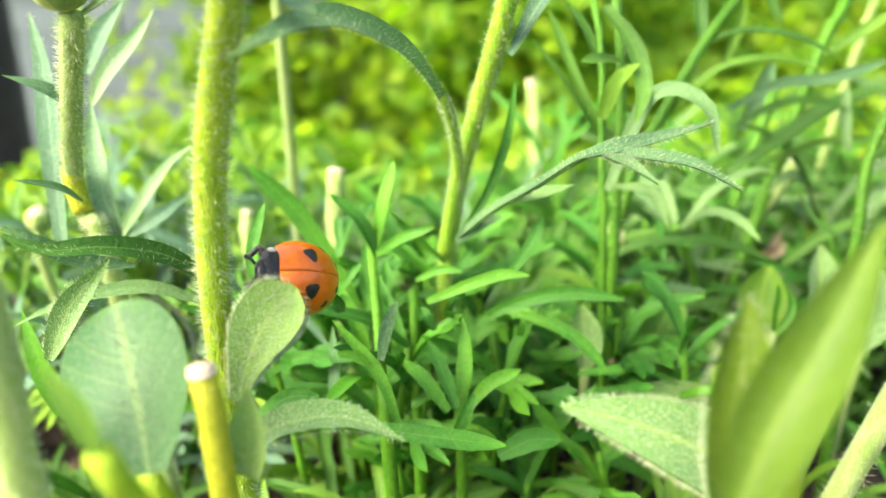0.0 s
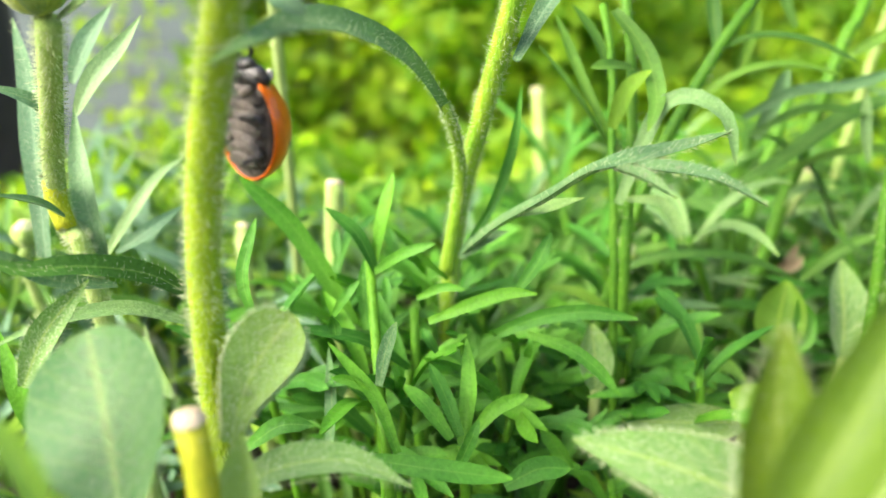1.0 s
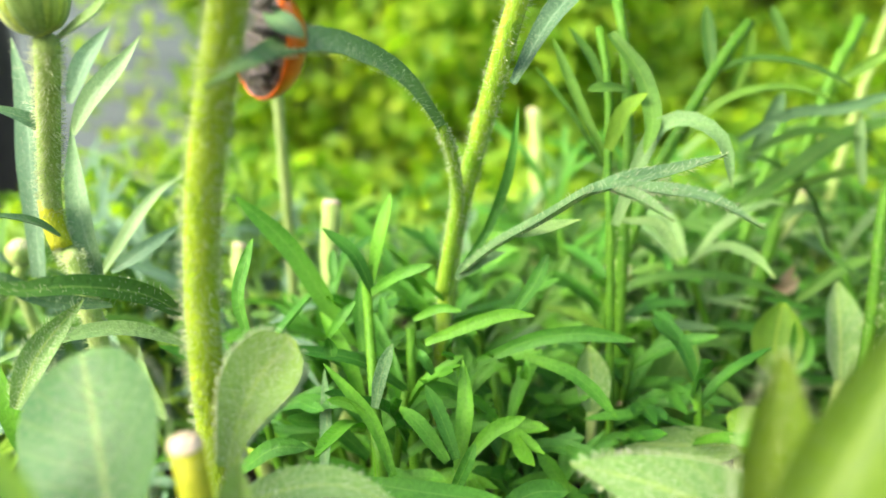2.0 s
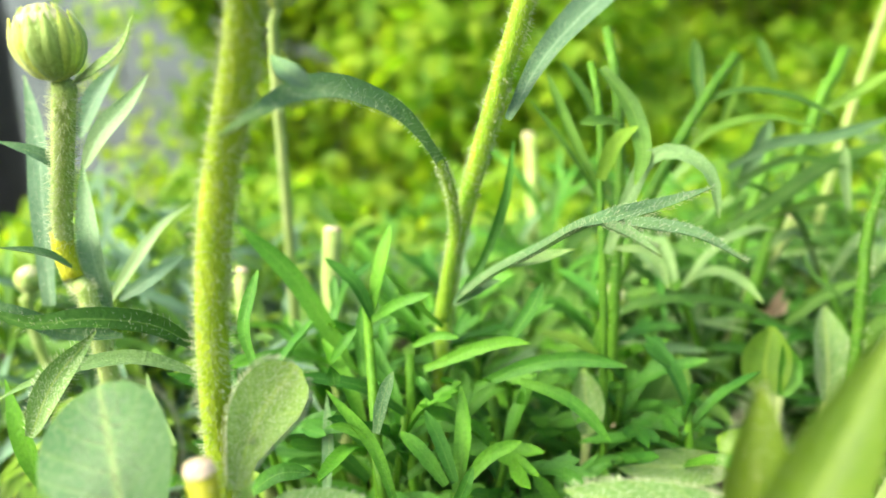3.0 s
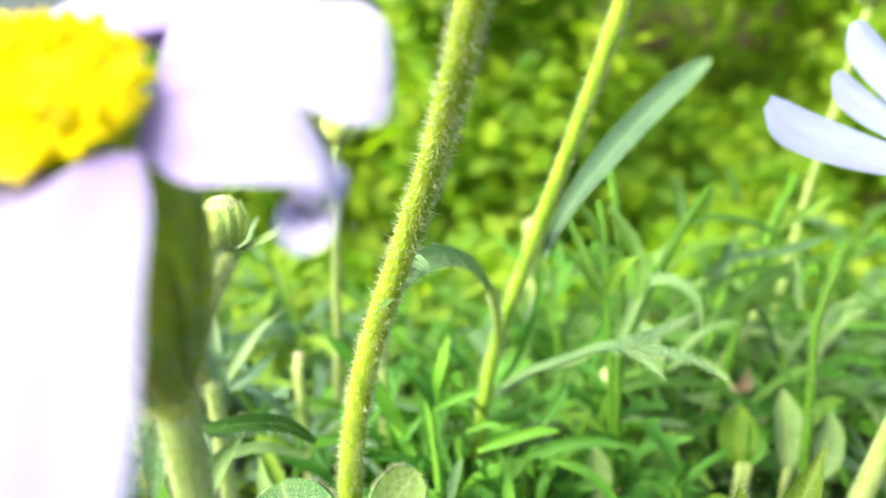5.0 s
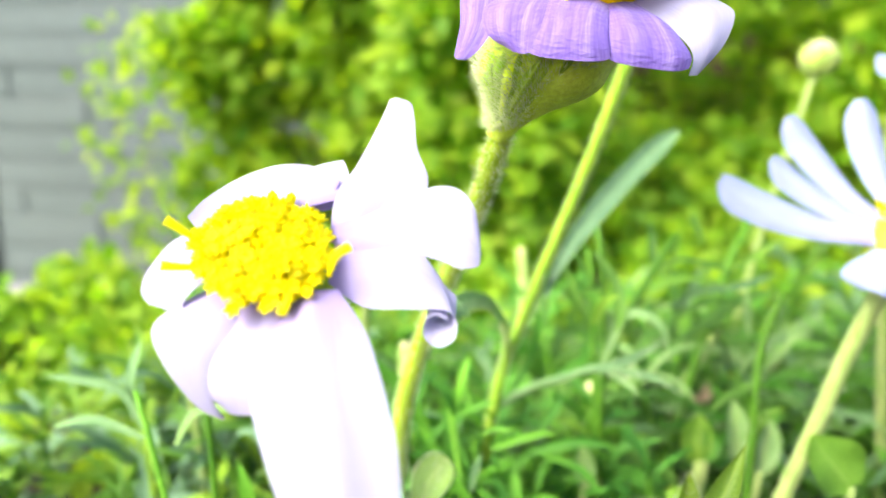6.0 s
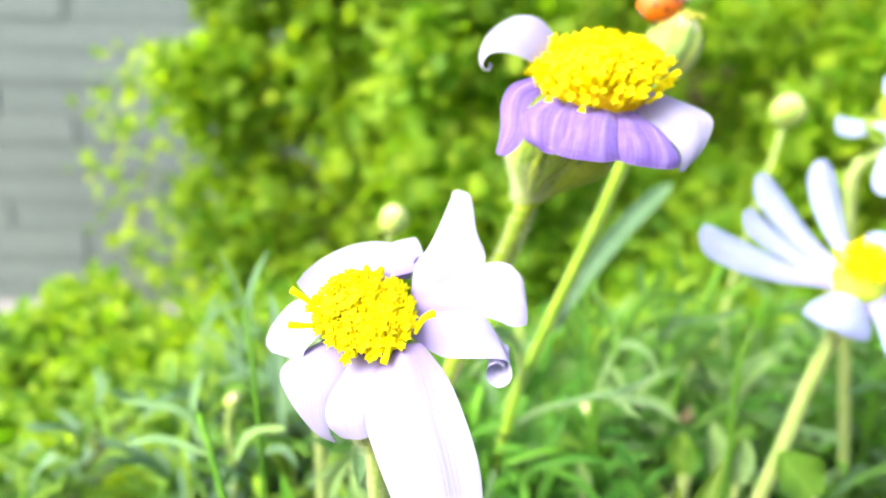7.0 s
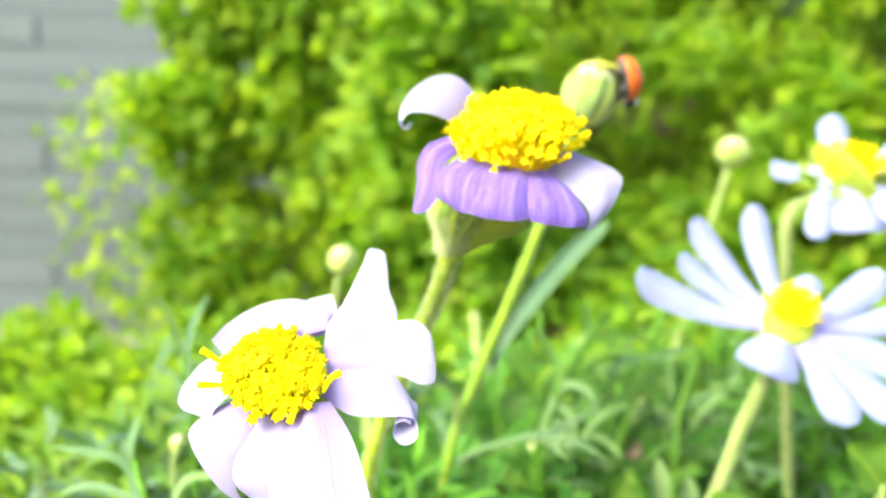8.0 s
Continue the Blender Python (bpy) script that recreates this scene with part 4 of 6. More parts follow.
# ---- the pale lilac daisy ----
def lilac_daisy():
    root = thing("daisy", (-2.3, 2.0, -0.2), "wilting pale lilac daisy with curled petals and yellow disc", "flower", "daisies")
    line = [(-2.3, 2.0, -0.2), (-2.3, 1.8, 3.2), (-2.29, 1.66, 5.0), (-2.3, 1.6, 5.6), (-2.31, 1.55, 5.95)]
    stem(root, line, 0.08, 0.1, "stem_pale", 6000, 0.05, n=32)
    nor = (0.12, -0.6, 0.8)
    c = (-2.34, 0.89, 7.39)
    involucre(root, (-2.34, 0.99, 7.30), nor, line[-1], 0.33, 12, "involucre", 1800, 0.5, 0.24)
    disc(root, c, nor, 0.265, 0.19, 280, 0.35, 0.74)
    m = "petal_white"
    sheet(root, [(-2.14, 0.70, 7.21), (-2.24, 0.40, 7.06), (-2.22, 0.14, 6.92), (-2.12, -0.06, 6.76), (-1.99, -0.24, 6.57), (-1.85, -0.37, 6.35)], [(-1.88, 0.74, 7.29), (-1.68, 0.44, 7.16), (-1.54, 0.13, 6.99), (-1.45, -0.07, 6.80), (-1.41, -0.23, 6.60), (-1.39, -0.37, 6.37)], m, 0.16, 30, 18, 0.03, 0.03)
    sheet(root, [(-2.53, 0.90, 7.30), (-2.82, 0.69, 7.18), (-2.93, 0.58, 7.07), (-2.83, 0.50, 6.87), (-2.64, 0.45, 6.66), (-2.50, 0.45, 6.59)], [(-2.35, 0.72, 7.18), (-2.44, 0.56, 7.10), (-2.51, 0.47, 6.95), (-2.54, 0.43, 6.78), (-2.52, 0.43, 6.66), (-2.49, 0.44, 6.60)], m, 0.12, 28, 12, 0.012, 0.0)
    sheet(root, [(-2.47, 0.73, 7.19), (-2.52, 0.57, 7.06), (-2.59, 0.48, 6.91), (-2.57, 0.44, 6.76), (-2.46, 0.43, 6.65)], [(-2.07, 0.68, 7.20), (-2.15, 0.45, 7.04), (-2.20, 0.34, 6.89), (-2.21, 0.31, 6.72)], m, 0.1, 26, 12, 0.02, 0.03)
    petal(root, [(-2.65, 0.93, 7.43), (-2.80, 0.85, 7.38), (-2.90, 0.78, 7.26), (-2.92, 0.77, 7.12)], 0.4, m, prof_wide, (-0.4, -0.75, 0.5), 0.06)
    petal(root, [(-2.00, 1.26, 7.74), (-2.23, 1.35, 7.75), (-2.53, 1.37, 7.68), (-2.76, 1.30, 7.59), (-2.88, 1.20, 7.52)], 0.36, m, prof_fan, (0, -0.9, 0.4), 0.0, 22, 0.05)
    petal(root, [(-2.42, 1.07, 7.54), (-2.59, 1.18, 7.58), (-2.73, 1.22, 7.56), (-2.82, 1.24, 7.47)], 0.42, m, prof_skirt, (-0.2, -0.75, 0.6), -0.05)
    petal(root, [(-2.19, 1.14, 7.67), (-2.25, 1.27, 7.77), (-2.29, 1.37, 7.82), (-2.33, 1.47, 7.82)], 0.7, m, prof_skirt, (0, -0.75, 0.65), -0.06)
    sheet(root, [(-1.99, 1.04, 7.49), (-1.98, 1.20, 7.74), (-1.86, 1.32, 7.93), (-1.74, 1.52, 8.18), (-1.69, 1.64, 8.32)], [(-1.75, 1.00, 7.44), (-1.49, 1.13, 7.63), (-1.41, 1.27, 7.83), (-1.49, 1.38, 8.02), (-1.52, 1.53, 8.18), (-1.55, 1.64, 8.29)], m, 0.06, 26, 12, 0.02, 0.02)
    sheet(root, [(-1.96, 1.07, 7.59), (-1.66, 1.16, 7.70), (-1.41, 1.22, 7.80), (-1.24, 1.21, 7.81), (-1.13, 1.13, 7.73), (-1.09, 1.06, 7.60), (-1.08, 1.02, 7.52)], [(-1.94, 0.95, 7.43), (-1.64, 0.96, 7.45), (-1.46, 0.96, 7.45), (-1.30, 0.94, 7.42), (-1.21, 0.91, 7.39), (-1.13, 0.91, 7.39), (-1.08, 0.93, 7.40)], m, 0.08, 30, 12, 0.02, 0.0)
    roll = [(784 + r * math.sin(a), 586 - r * math.cos(a)) for r, a in ((34, 0.3), (35, 1.2), (35, 2.2), (34, 3.2), (31, 4.2), (28, 5.2), (24, 6.2), (20, 7.2))]
    near, far = Vector((-1.30, 0.67, 7.10)), Vector((-1.29, 0.88, 7.19))
    ex = (Vector((-0.99, 0.67, 7.11)) - near) / 100
    ey = (Vector((-1.29, 0.57, 6.80)) - near) / 100
    fa = [far + ex * (x - 784) * 0.8 + ey * (y - 586) * 0.8 for x, y in roll]
    na = [near + ex * (x - 784) + ey * (y - 586) for x, y in roll]
    sheet(root, [(-1.98, 0.98, 7.47), (-1.68, 0.99, 7.49), (-1.46, 0.99, 7.48)] + fa, [(-1.96, 0.84, 7.29), (-1.74, 0.72, 7.20), (-1.51, 0.67, 7.21)] + na, m, 0.0, 64, 8, 0.0, 0.0, 0.01)
    # stray florets
    for p in ([(-2.70, 0.83, 7.51), (-2.77, 0.79, 7.59), (-2.87, 0.76, 7.67)], [(-2.66, 0.75, 7.40), (-2.76, 0.70, 7.41), (-2.87, 0.65, 7.43)], [(-1.93, 0.71, 7.38), (-1.87, 0.64, 7.52), (-1.79, 0.61, 7.58)], [(-2.11, 0.65, 7.35), (-2.12, 0.53, 7.29), (-2.14, 0.46, 7.24)]):
        part("stray_floret", tube(bmesh.new(), p, 0.016, 0.03, 7, 8), M["floret"], root, "stray yellow floret")
    return root


# ---- pale blue daisies further off ----
def blue_daisy(foot, line, c, nor, rad, petals, label):
    low, high = Vector(line[0]), Vector(line[-1])
    d = (low - high).normalized()
    foot = Vector(foot) if foot else low + d * ((low.z + 0.2) / -d.z)
    base = (foot.x, foot.y, -0.2)
    root = thing("daisy", base, label, "flower", "daisies")
    stem(root, [base, *line], 0.1, 0.11, "stem_pale", 900, 0.06)
    c = Vector(c)
    x, y, z = basis_of(nor)
    involucre(root, c - z * 0.12, nor, line[-1], rad * 1.45, 14, "involucre_light", 300, 0.25)
    disc(root, c + z * 0.05, nor, rad, 0.2, 110, 0.3, 0.65)
    for a, tip, width in petals:
        a, tip = Vector(a), Vector(tip)
        a = a.lerp(c, 0.25) - z * 0.04
        ln = (tip - a).length
        bend = 0.07 if tip.z < a.z else -0.1
        petal(root, [a, a.lerp(tip, 0.35) + z * bend * ln, a.lerp(tip, 0.75) + z * bend * ln * 0.8, tip], width * 0.92, "petal_blue", prof_spatula, nor, -0.28, 26, 0.015, pleat=0.012)
    return root


purple = purple_daisy()
lilac = lilac_daisy()
blue_daisy(None, [(3.19, 5.40, 3.80), (3.52, 5.53, 4.88), (3.88, 5.64, 5.84)], (4.07, 5.62, 6.71), (-0.15, -0.62, 0.77), 0.27,
           [((3.57, 5.57, 6.55), (2.01, 6.33, 7.08), 0.62), ((3.73, 5.70, 6.73), (2.99, 6.88, 7.84), 0.47), ((3.62, 5.62, 6.62), (2.68, 6.46, 7.34), 0.41),
            ((3.92, 5.81, 6.88), (3.91, 6.94, 8.07), 0.47), ((4.26, 5.74, 6.87), (4.49, 5.97, 7.16), 0.41), ((4.42, 5.48, 6.61), (5.47, 5.93, 7.29), 0.54),
            ((4.40, 5.41, 6.53), (5.93, 5.51, 6.91), 0.49), ((4.28, 5.29, 6.37), (5.66, 4.88, 6.16), 0.64), ((4.14, 5.24, 6.30), (4.56, 4.48, 5.51), 0.62),
            ((4.19, 5.27, 6.34), (5.22, 4.46, 5.60), 0.59), ((3.88, 5.42, 6.44), (3.51, 5.06, 5.98), 0.95)],
           "pale blue daisy with narrow petals and yellow eye")
blue_daisy((6.4, 8.6, -0.2), [(5.05, 8.07, 7.15), (5.28, 8.13, 7.86), (5.66, 8.11, 8.27)], (5.97, 8.09, 8.64), (-0.1, -0.45, 0.85), 0.48,
           [((5.51, 8.32, 8.64), (4.88, 8.63, 8.64), 0.57), ((5.93, 8.31, 8.81), (6.09, 9.04, 9.49), 0.57), ((5.49, 8.08, 8.42), (5.13, 7.23, 7.51), 0.45),
            ((5.86, 7.75, 8.28), (5.86, 7.10, 7.69), 1.05), ((6.42, 7.92, 8.67), (7.08, 8.27, 9.24), 0.57), ((6.26, 7.65, 8.36), (6.60, 7.00, 7.90), 0.78)],
           "pale blue daisy half open among the leaves")


# ---- the bud on the tall stem that carries the long leaf ----
def tall_bud():
    root = thing("budding_stem", (-0.9, 6.6, -0.2), "slender green stem with one long leaf and a closed bud", "plant", "budding stems")
    line = [(-0.95, 6.65, -0.2), (-0.92, 6.6, 2.6), (-0.77, 6.48, 4.0), (-0.54, 6.23, 4.9), (-0.28, 6.01, 5.8), (0.0, 5.82, 6.7), (0.27, 5.66, 7.6), (0.52, 5.53, 8.5), (0.75, 5.43, 9.2), (0.71, 5.28, 9.25)]
    stem(root, line, 0.078, 0.083, "stem_mid", 6000, 0.045, n=40)
    core = bud(root, (0.84, 5.38, 9.70), (0.22, 0, 1), 0.36, 20, "bud_top", 1.3)
    for k in range(18):
        a = 2.4 * k
        rr = 0.24 * (k / 18) ** 0.5
        q = Vector((0.84, 5.38, 9.70)) + Vector((0.1, 0, 0.38)) + Vector((rr * math.cos(a), rr * math.sin(a), -0.3 * rr))
        part("ray_tip", tube(bmesh.new(), [q, q + Vector((0.04 * math.cos(a), 0.04 * math.sin(a), 0.05))], 0.04, 0.035, 6, 4), M["bud_tip"], core)
    leaf(root, [(-0.23, 5.99, 5.46), (0.11, 6.49, 5.98), (0.82, 7.47, 6.59), (1.55, 8.23, 7.14), (1.98, 8.57, 7.43)], 0.34, "leaf_strap", prof_long, up=(-0.3, -0.9, 0.3), fold=0.2, n=22, across=6, label="long blue-green strap leaf")
    # the leaf that arches towards the thick stem and forks
    stem(root, [(-0.84, 6.18, 3.60), (-0.77, 6.21, 4.02), (-0.70, 6.19, 4.43), (-0.70, 6.03, 4.81), (-0.77, 5.81, 5.16)], 0.07, 0.034, "stem_mid", 900, 0.03, name="leaf_stalk")
    leaf(root, [(-0.70, 6.18, 4.53), (-0.70, 6.02, 4.83), (-0.77, 5.81, 5.16), (-0.96, 5.30, 5.60), (-1.21, 4.71, 5.84), (-1.35, 4.22, 5.88), (-1.45, 3.81, 5.83), (-1.56, 3.55, 5.75)], 0.2, "leaf_blue", prof_arch, up=(0.1, -0.85, 0.6), fold=0.1, n=28, thick=0.045, label="arching blue-green forked leaf", down=700)
    leaf(root, [(-1.20, 3.94, 5.94), (-1.37, 4.10, 6.01), (-1.52, 4.27, 6.09)], 0.13, "leaf_blue", prof_lance, up=(0, -0.7, 0.7), fold=0.1, n=10, name="leaf_lobe")
    # the leaf that reaches out to the other side
    leaf(root, [(-0.69, 6.18, 3.82), (-0.36, 5.93, 4.18), (-0.00, 5.56, 4.51), (0.29, 5.18, 4.82), (0.48, 4.94, 4.96), (0.90, 5.32, 4.96), (1.38, 5.91, 4.94)], 0.16, "leaf_blue", prof_linear, up=(0, -0.6, 1), fold=0.1, n=22, thick=0.04, down=500)
    leaf(root, [(0.45, 4.97, 4.93), (0.75, 4.86, 4.94), (1.05, 4.78, 4.90), (1.33, 4.65, 4.76)], 0.11, "leaf_blue", prof_lance, up=(0, -0.6, 1), fold=0.1, thick=0.035, down=200, name="leaf_lobe")
    leaf(root, [(0.44, 4.97, 4.92), (0.59, 4.62, 4.95), (0.75, 4.40, 4.88)], 0.1, "leaf_blue", prof_lance, up=(0, -0.6, 1), fold=0.1, thick=0.035, down=150, name="leaf_lobe")
    leaf(root, [(-0.27, 5.86, 4.26), (0.00, 5.82, 4.34), (0.32, 5.89, 4.41)], 0.14, "leaf_blue", prof_lance, up=(0, -0.6, 1), fold=0.15, name="leaf_lobe")
    leaf(root, [(-0.62, 6.22, 3.91), (-0.44, 6.35, 4.18), (-0.27, 6.45, 4.67), (-0.20, 6.55, 5.20)], 0.1, "leaf_green", prof_linear, up=(0, -1, 0.2), fold=0.2)
    leaf(root, [(-0.72, 6.16, 3.77), (-0.52, 6.14, 3.94), (-0.28, 6.10, 4.04)], 0.15, "leaf_blue", prof_lance, up=(0, -0.7, 0.5))

    return root


tall = tall_bud()


# ---- the round bud at the side with its narrow leaves ----
def round_bud():
    root = thing("budding_stem", (-3.6, 5.5, -0.2), "pale green round bud on a hairy stem with narrow leaves", "plant", "budding stems")
    line = [(-3.6, 5.6, -0.2), (-3.58, 5.22, 3.92), (-3.69, 5.26, 4.19), (-3.77, 5.29, 4.60), (-3.46, 5.01, 5.24), (-3.00, 4.54, 5.90)]
    stem(root, line, 0.088, 0.074, "stem_pale", 5000, 0.045, n=40)
    part("node", tube(bmesh.new(), [(-3.72, 5.25, 4.3), (-3.77, 5.27, 4.5), (-3.765, 5.28, 4.68)], 0.082, 0.084, 12, 6, 0.05), M["node"], root, "yellowed node")
    leaf(root, [(-2.56, 2.24, 5.67), (-2.55, 2.10, 5.45), (-2.54, 1.97, 5.21)], 0.15, "leaf_blue", prof_lance, down=150, up=(0.2, -1, 0.3))
    bud(root, (-3.04, 4.52, 6.18), (-0.15, 0, 1), 0.222, 26, "bud_top", 1.12)
    leaf(root, [(-2.95, 4.55, 5.91), (-2.75, 4.50, 6.00), (-2.53, 4.46, 6.13), (-2.41, 4.44, 6.32)], 0.1, "leaf_soft", prof_lance, up=(0, -0.7, 0.7), down=120)
    # narrow leaves round the stem
    leaf(root, [(-4.25, 5.61, 3.89), (-4.34, 5.88, 4.66), (-4.43, 6.13, 5.35), (-4.56, 6.29, 5.83)], 0.25, "leaf_silver", prof_linear, up=(0, -1, 0.1), fold=0.15, down=200)
    leaf(root, [(-3.82, 5.80, 5.09), (-3.67, 5.92, 5.37), (-3.44, 6.05, 5.63), (-3.30, 6.15, 5.84)], 0.19, "leaf_silver", prof_lance, up=(0, -1, 0.3), fold=0.2)
    leaf(root, [(-4.04, 6.16, 5.29), (-3.93, 6.30, 5.61), (-3.72, 6.45, 5.92)], 0.2, "leaf_silver", prof_lance, up=(0, -1, 0.3), fold=0.2)
    leaf(root, [(-3.48, 5.31, 3.98), (-3.62, 5.41, 4.42), (-3.73, 5.60, 4.84), (-3.77, 5.73, 5.18)], 0.2, "leaf_silver", prof_lance, up=(0.3, -1, 0), fold=0.2)
    leaf(root, [(-3.69, 5.39, 5.11), (-3.84, 5.33, 5.29), (-4.14, 5.23, 5.43)], 0.12, "leaf_blue", prof_lance, up=(0, -0.6, 1))
    leaf(root, [(-3.63, 5.14, 4.44), (-3.71, 4.98, 4.60), (-3.85, 4.69, 4.75)], 0.11, "leaf_blue", prof_lance, up=(0, -0.6, 1))
    leaf(root, [(-3.86, 5.84, 3.81), (-3.60, 6.04, 4.22), (-3.43, 6.26, 4.47), (-3.23, 6.45, 4.61)], 0.13, "leaf_silver", prof_lance, up=(0, -0.8, 0.4))
    leaf(root, [(-3.76, 5.87, 3.85), (-3.47, 5.98, 4.03), (-3.25, 6.28, 4.18)], 0.14, "leaf_silver", prof_lance, up=(0, -0.8, 0.4))
    # long leaves lying across
    leaf(root, [(-2.38, 4.62, 4.02), (-2.60, 4.47, 4.27), (-2.86, 4.17, 4.45), (-3.14, 3.95, 4.51), (-3.43, 3.86, 4.68)], 0.17, "leaf_rear", prof_lance, up=(0, -0.7, 0.8), fold=0.15, n=18, down=150)
    leaf(root, [(-2.88, 4.50, 4.17), (-3.10, 4.20, 4.33), (-3.28, 4.04, 4.54), (-3.48, 3.96, 4.68)], 0.14, "leaf_blue", prof_lance, up=(0, -0.7, 0.8))
    leaf(root, [(-2.51, 4.81, 3.72), (-2.88, 4.63, 3.93), (-3.18, 4.38, 3.98), (-3.38, 4.14, 3.97), (-3.56, 3.98, 3.90)], 0.13, "leaf_blue", prof_lance, up=(0, -0.6, 0.9))
    leaf(root, [(-3.23, 3.86, 3.74), (-3.15, 4.08, 4.03), (-2.92, 4.28, 4.31)], 0.19, "leaf_soft", prof_lance, up=(0.3, -1, 0.1), fold=0.2, down=200)
    leaf(root, [(-2.78, 4.76, 3.11), (-3.01, 4.91, 3.31), (-3.12, 5.09, 3.55)], 0.16, "leaf_blue", prof_lance, up=(0, -1, 0.3))
    leaf(root, [(-3.80, 4.51, 2.81), (-3.91, 4.57, 3.31), (-4.05, 4.69, 3.67)], 0.2, "leaf_green", prof_lance, up=(0, -1, 0.3))


round_bud()


# ---- leaves in the foreground ----
def front_leaf(name, label, pts, width, mat, prof, down=0, base=None, **kw):
    root = thing(name, base or pts[0], label, "leaf", "foreground leaves")
    p0 = Vector(pts[0])
    stem(root, [(p0.x, p0.y + 0.3, -0.2), p0 + Vector((0, 0.25, -1.0)), p0], 0.07, 0.06, "stem", 0, name="stalk")
    leaf(root, pts, width, mat, prof, down=down, **kw)
    return root


front_leaf("broad_leaf", "broad downy green leaf with pale midrib", [(-1.92, 2.76, 3.79), (-1.98, 2.87, 3.95), (-2.14, 3.11, 4.21), (-2.28, 3.31, 4.47)], 0.74, "leaf_broad", prof_round, 1600, up=(0.1, -1, 0.25), fold=0.1, n=22, across=6)
front_leaf("broad_leaf", "hairy grey-green leaf with pointed tip", [(1.42, 3.66, 3.23), (0.98, 3.56, 3.55), (0.58, 3.60, 3.68), (0.18, 3.67, 3.72)], 0.46, "leaf_soft", prof_ovate, 1800, up=(0.1, -0.75, 0.7), fold=0.1, n=24, across=6)
front_leaf("broad_leaf", "bright lime leaf with pointed tip", [(1.06, 2.85, 3.63), (1.02, 2.93, 4.03), (0.97, 3.00, 4.36), (0.97, 3.09, 4.75)], 0.4, "leaf_front", prof_ovate, 900, up=(-0.1, -1, 0.2), fold=0.3, n=20, across=6)
front_leaf("broad_leaf", "blurred yellow-green leaf close by", [(0.79, 2.33, 4.09), (0.93, 2.45, 4.48), (1.12, 2.60, 4.81), (1.35, 2.83, 5.21)], 0.31, "leaf_front", prof_lance, 0, up=(-0.5, -1, 0.3), fold=0.35, n=18, across=6)
front_leaf("narrow_leaf", "blurred green leaf low at the edge", [(-1.58, 2.01, 4.52), (-1.68, 2.06, 4.70), (-1.80, 2.10, 4.84)], 0.12, "leaf_lime", prof_lance, 0, up=(0.2, -1, 0.3))



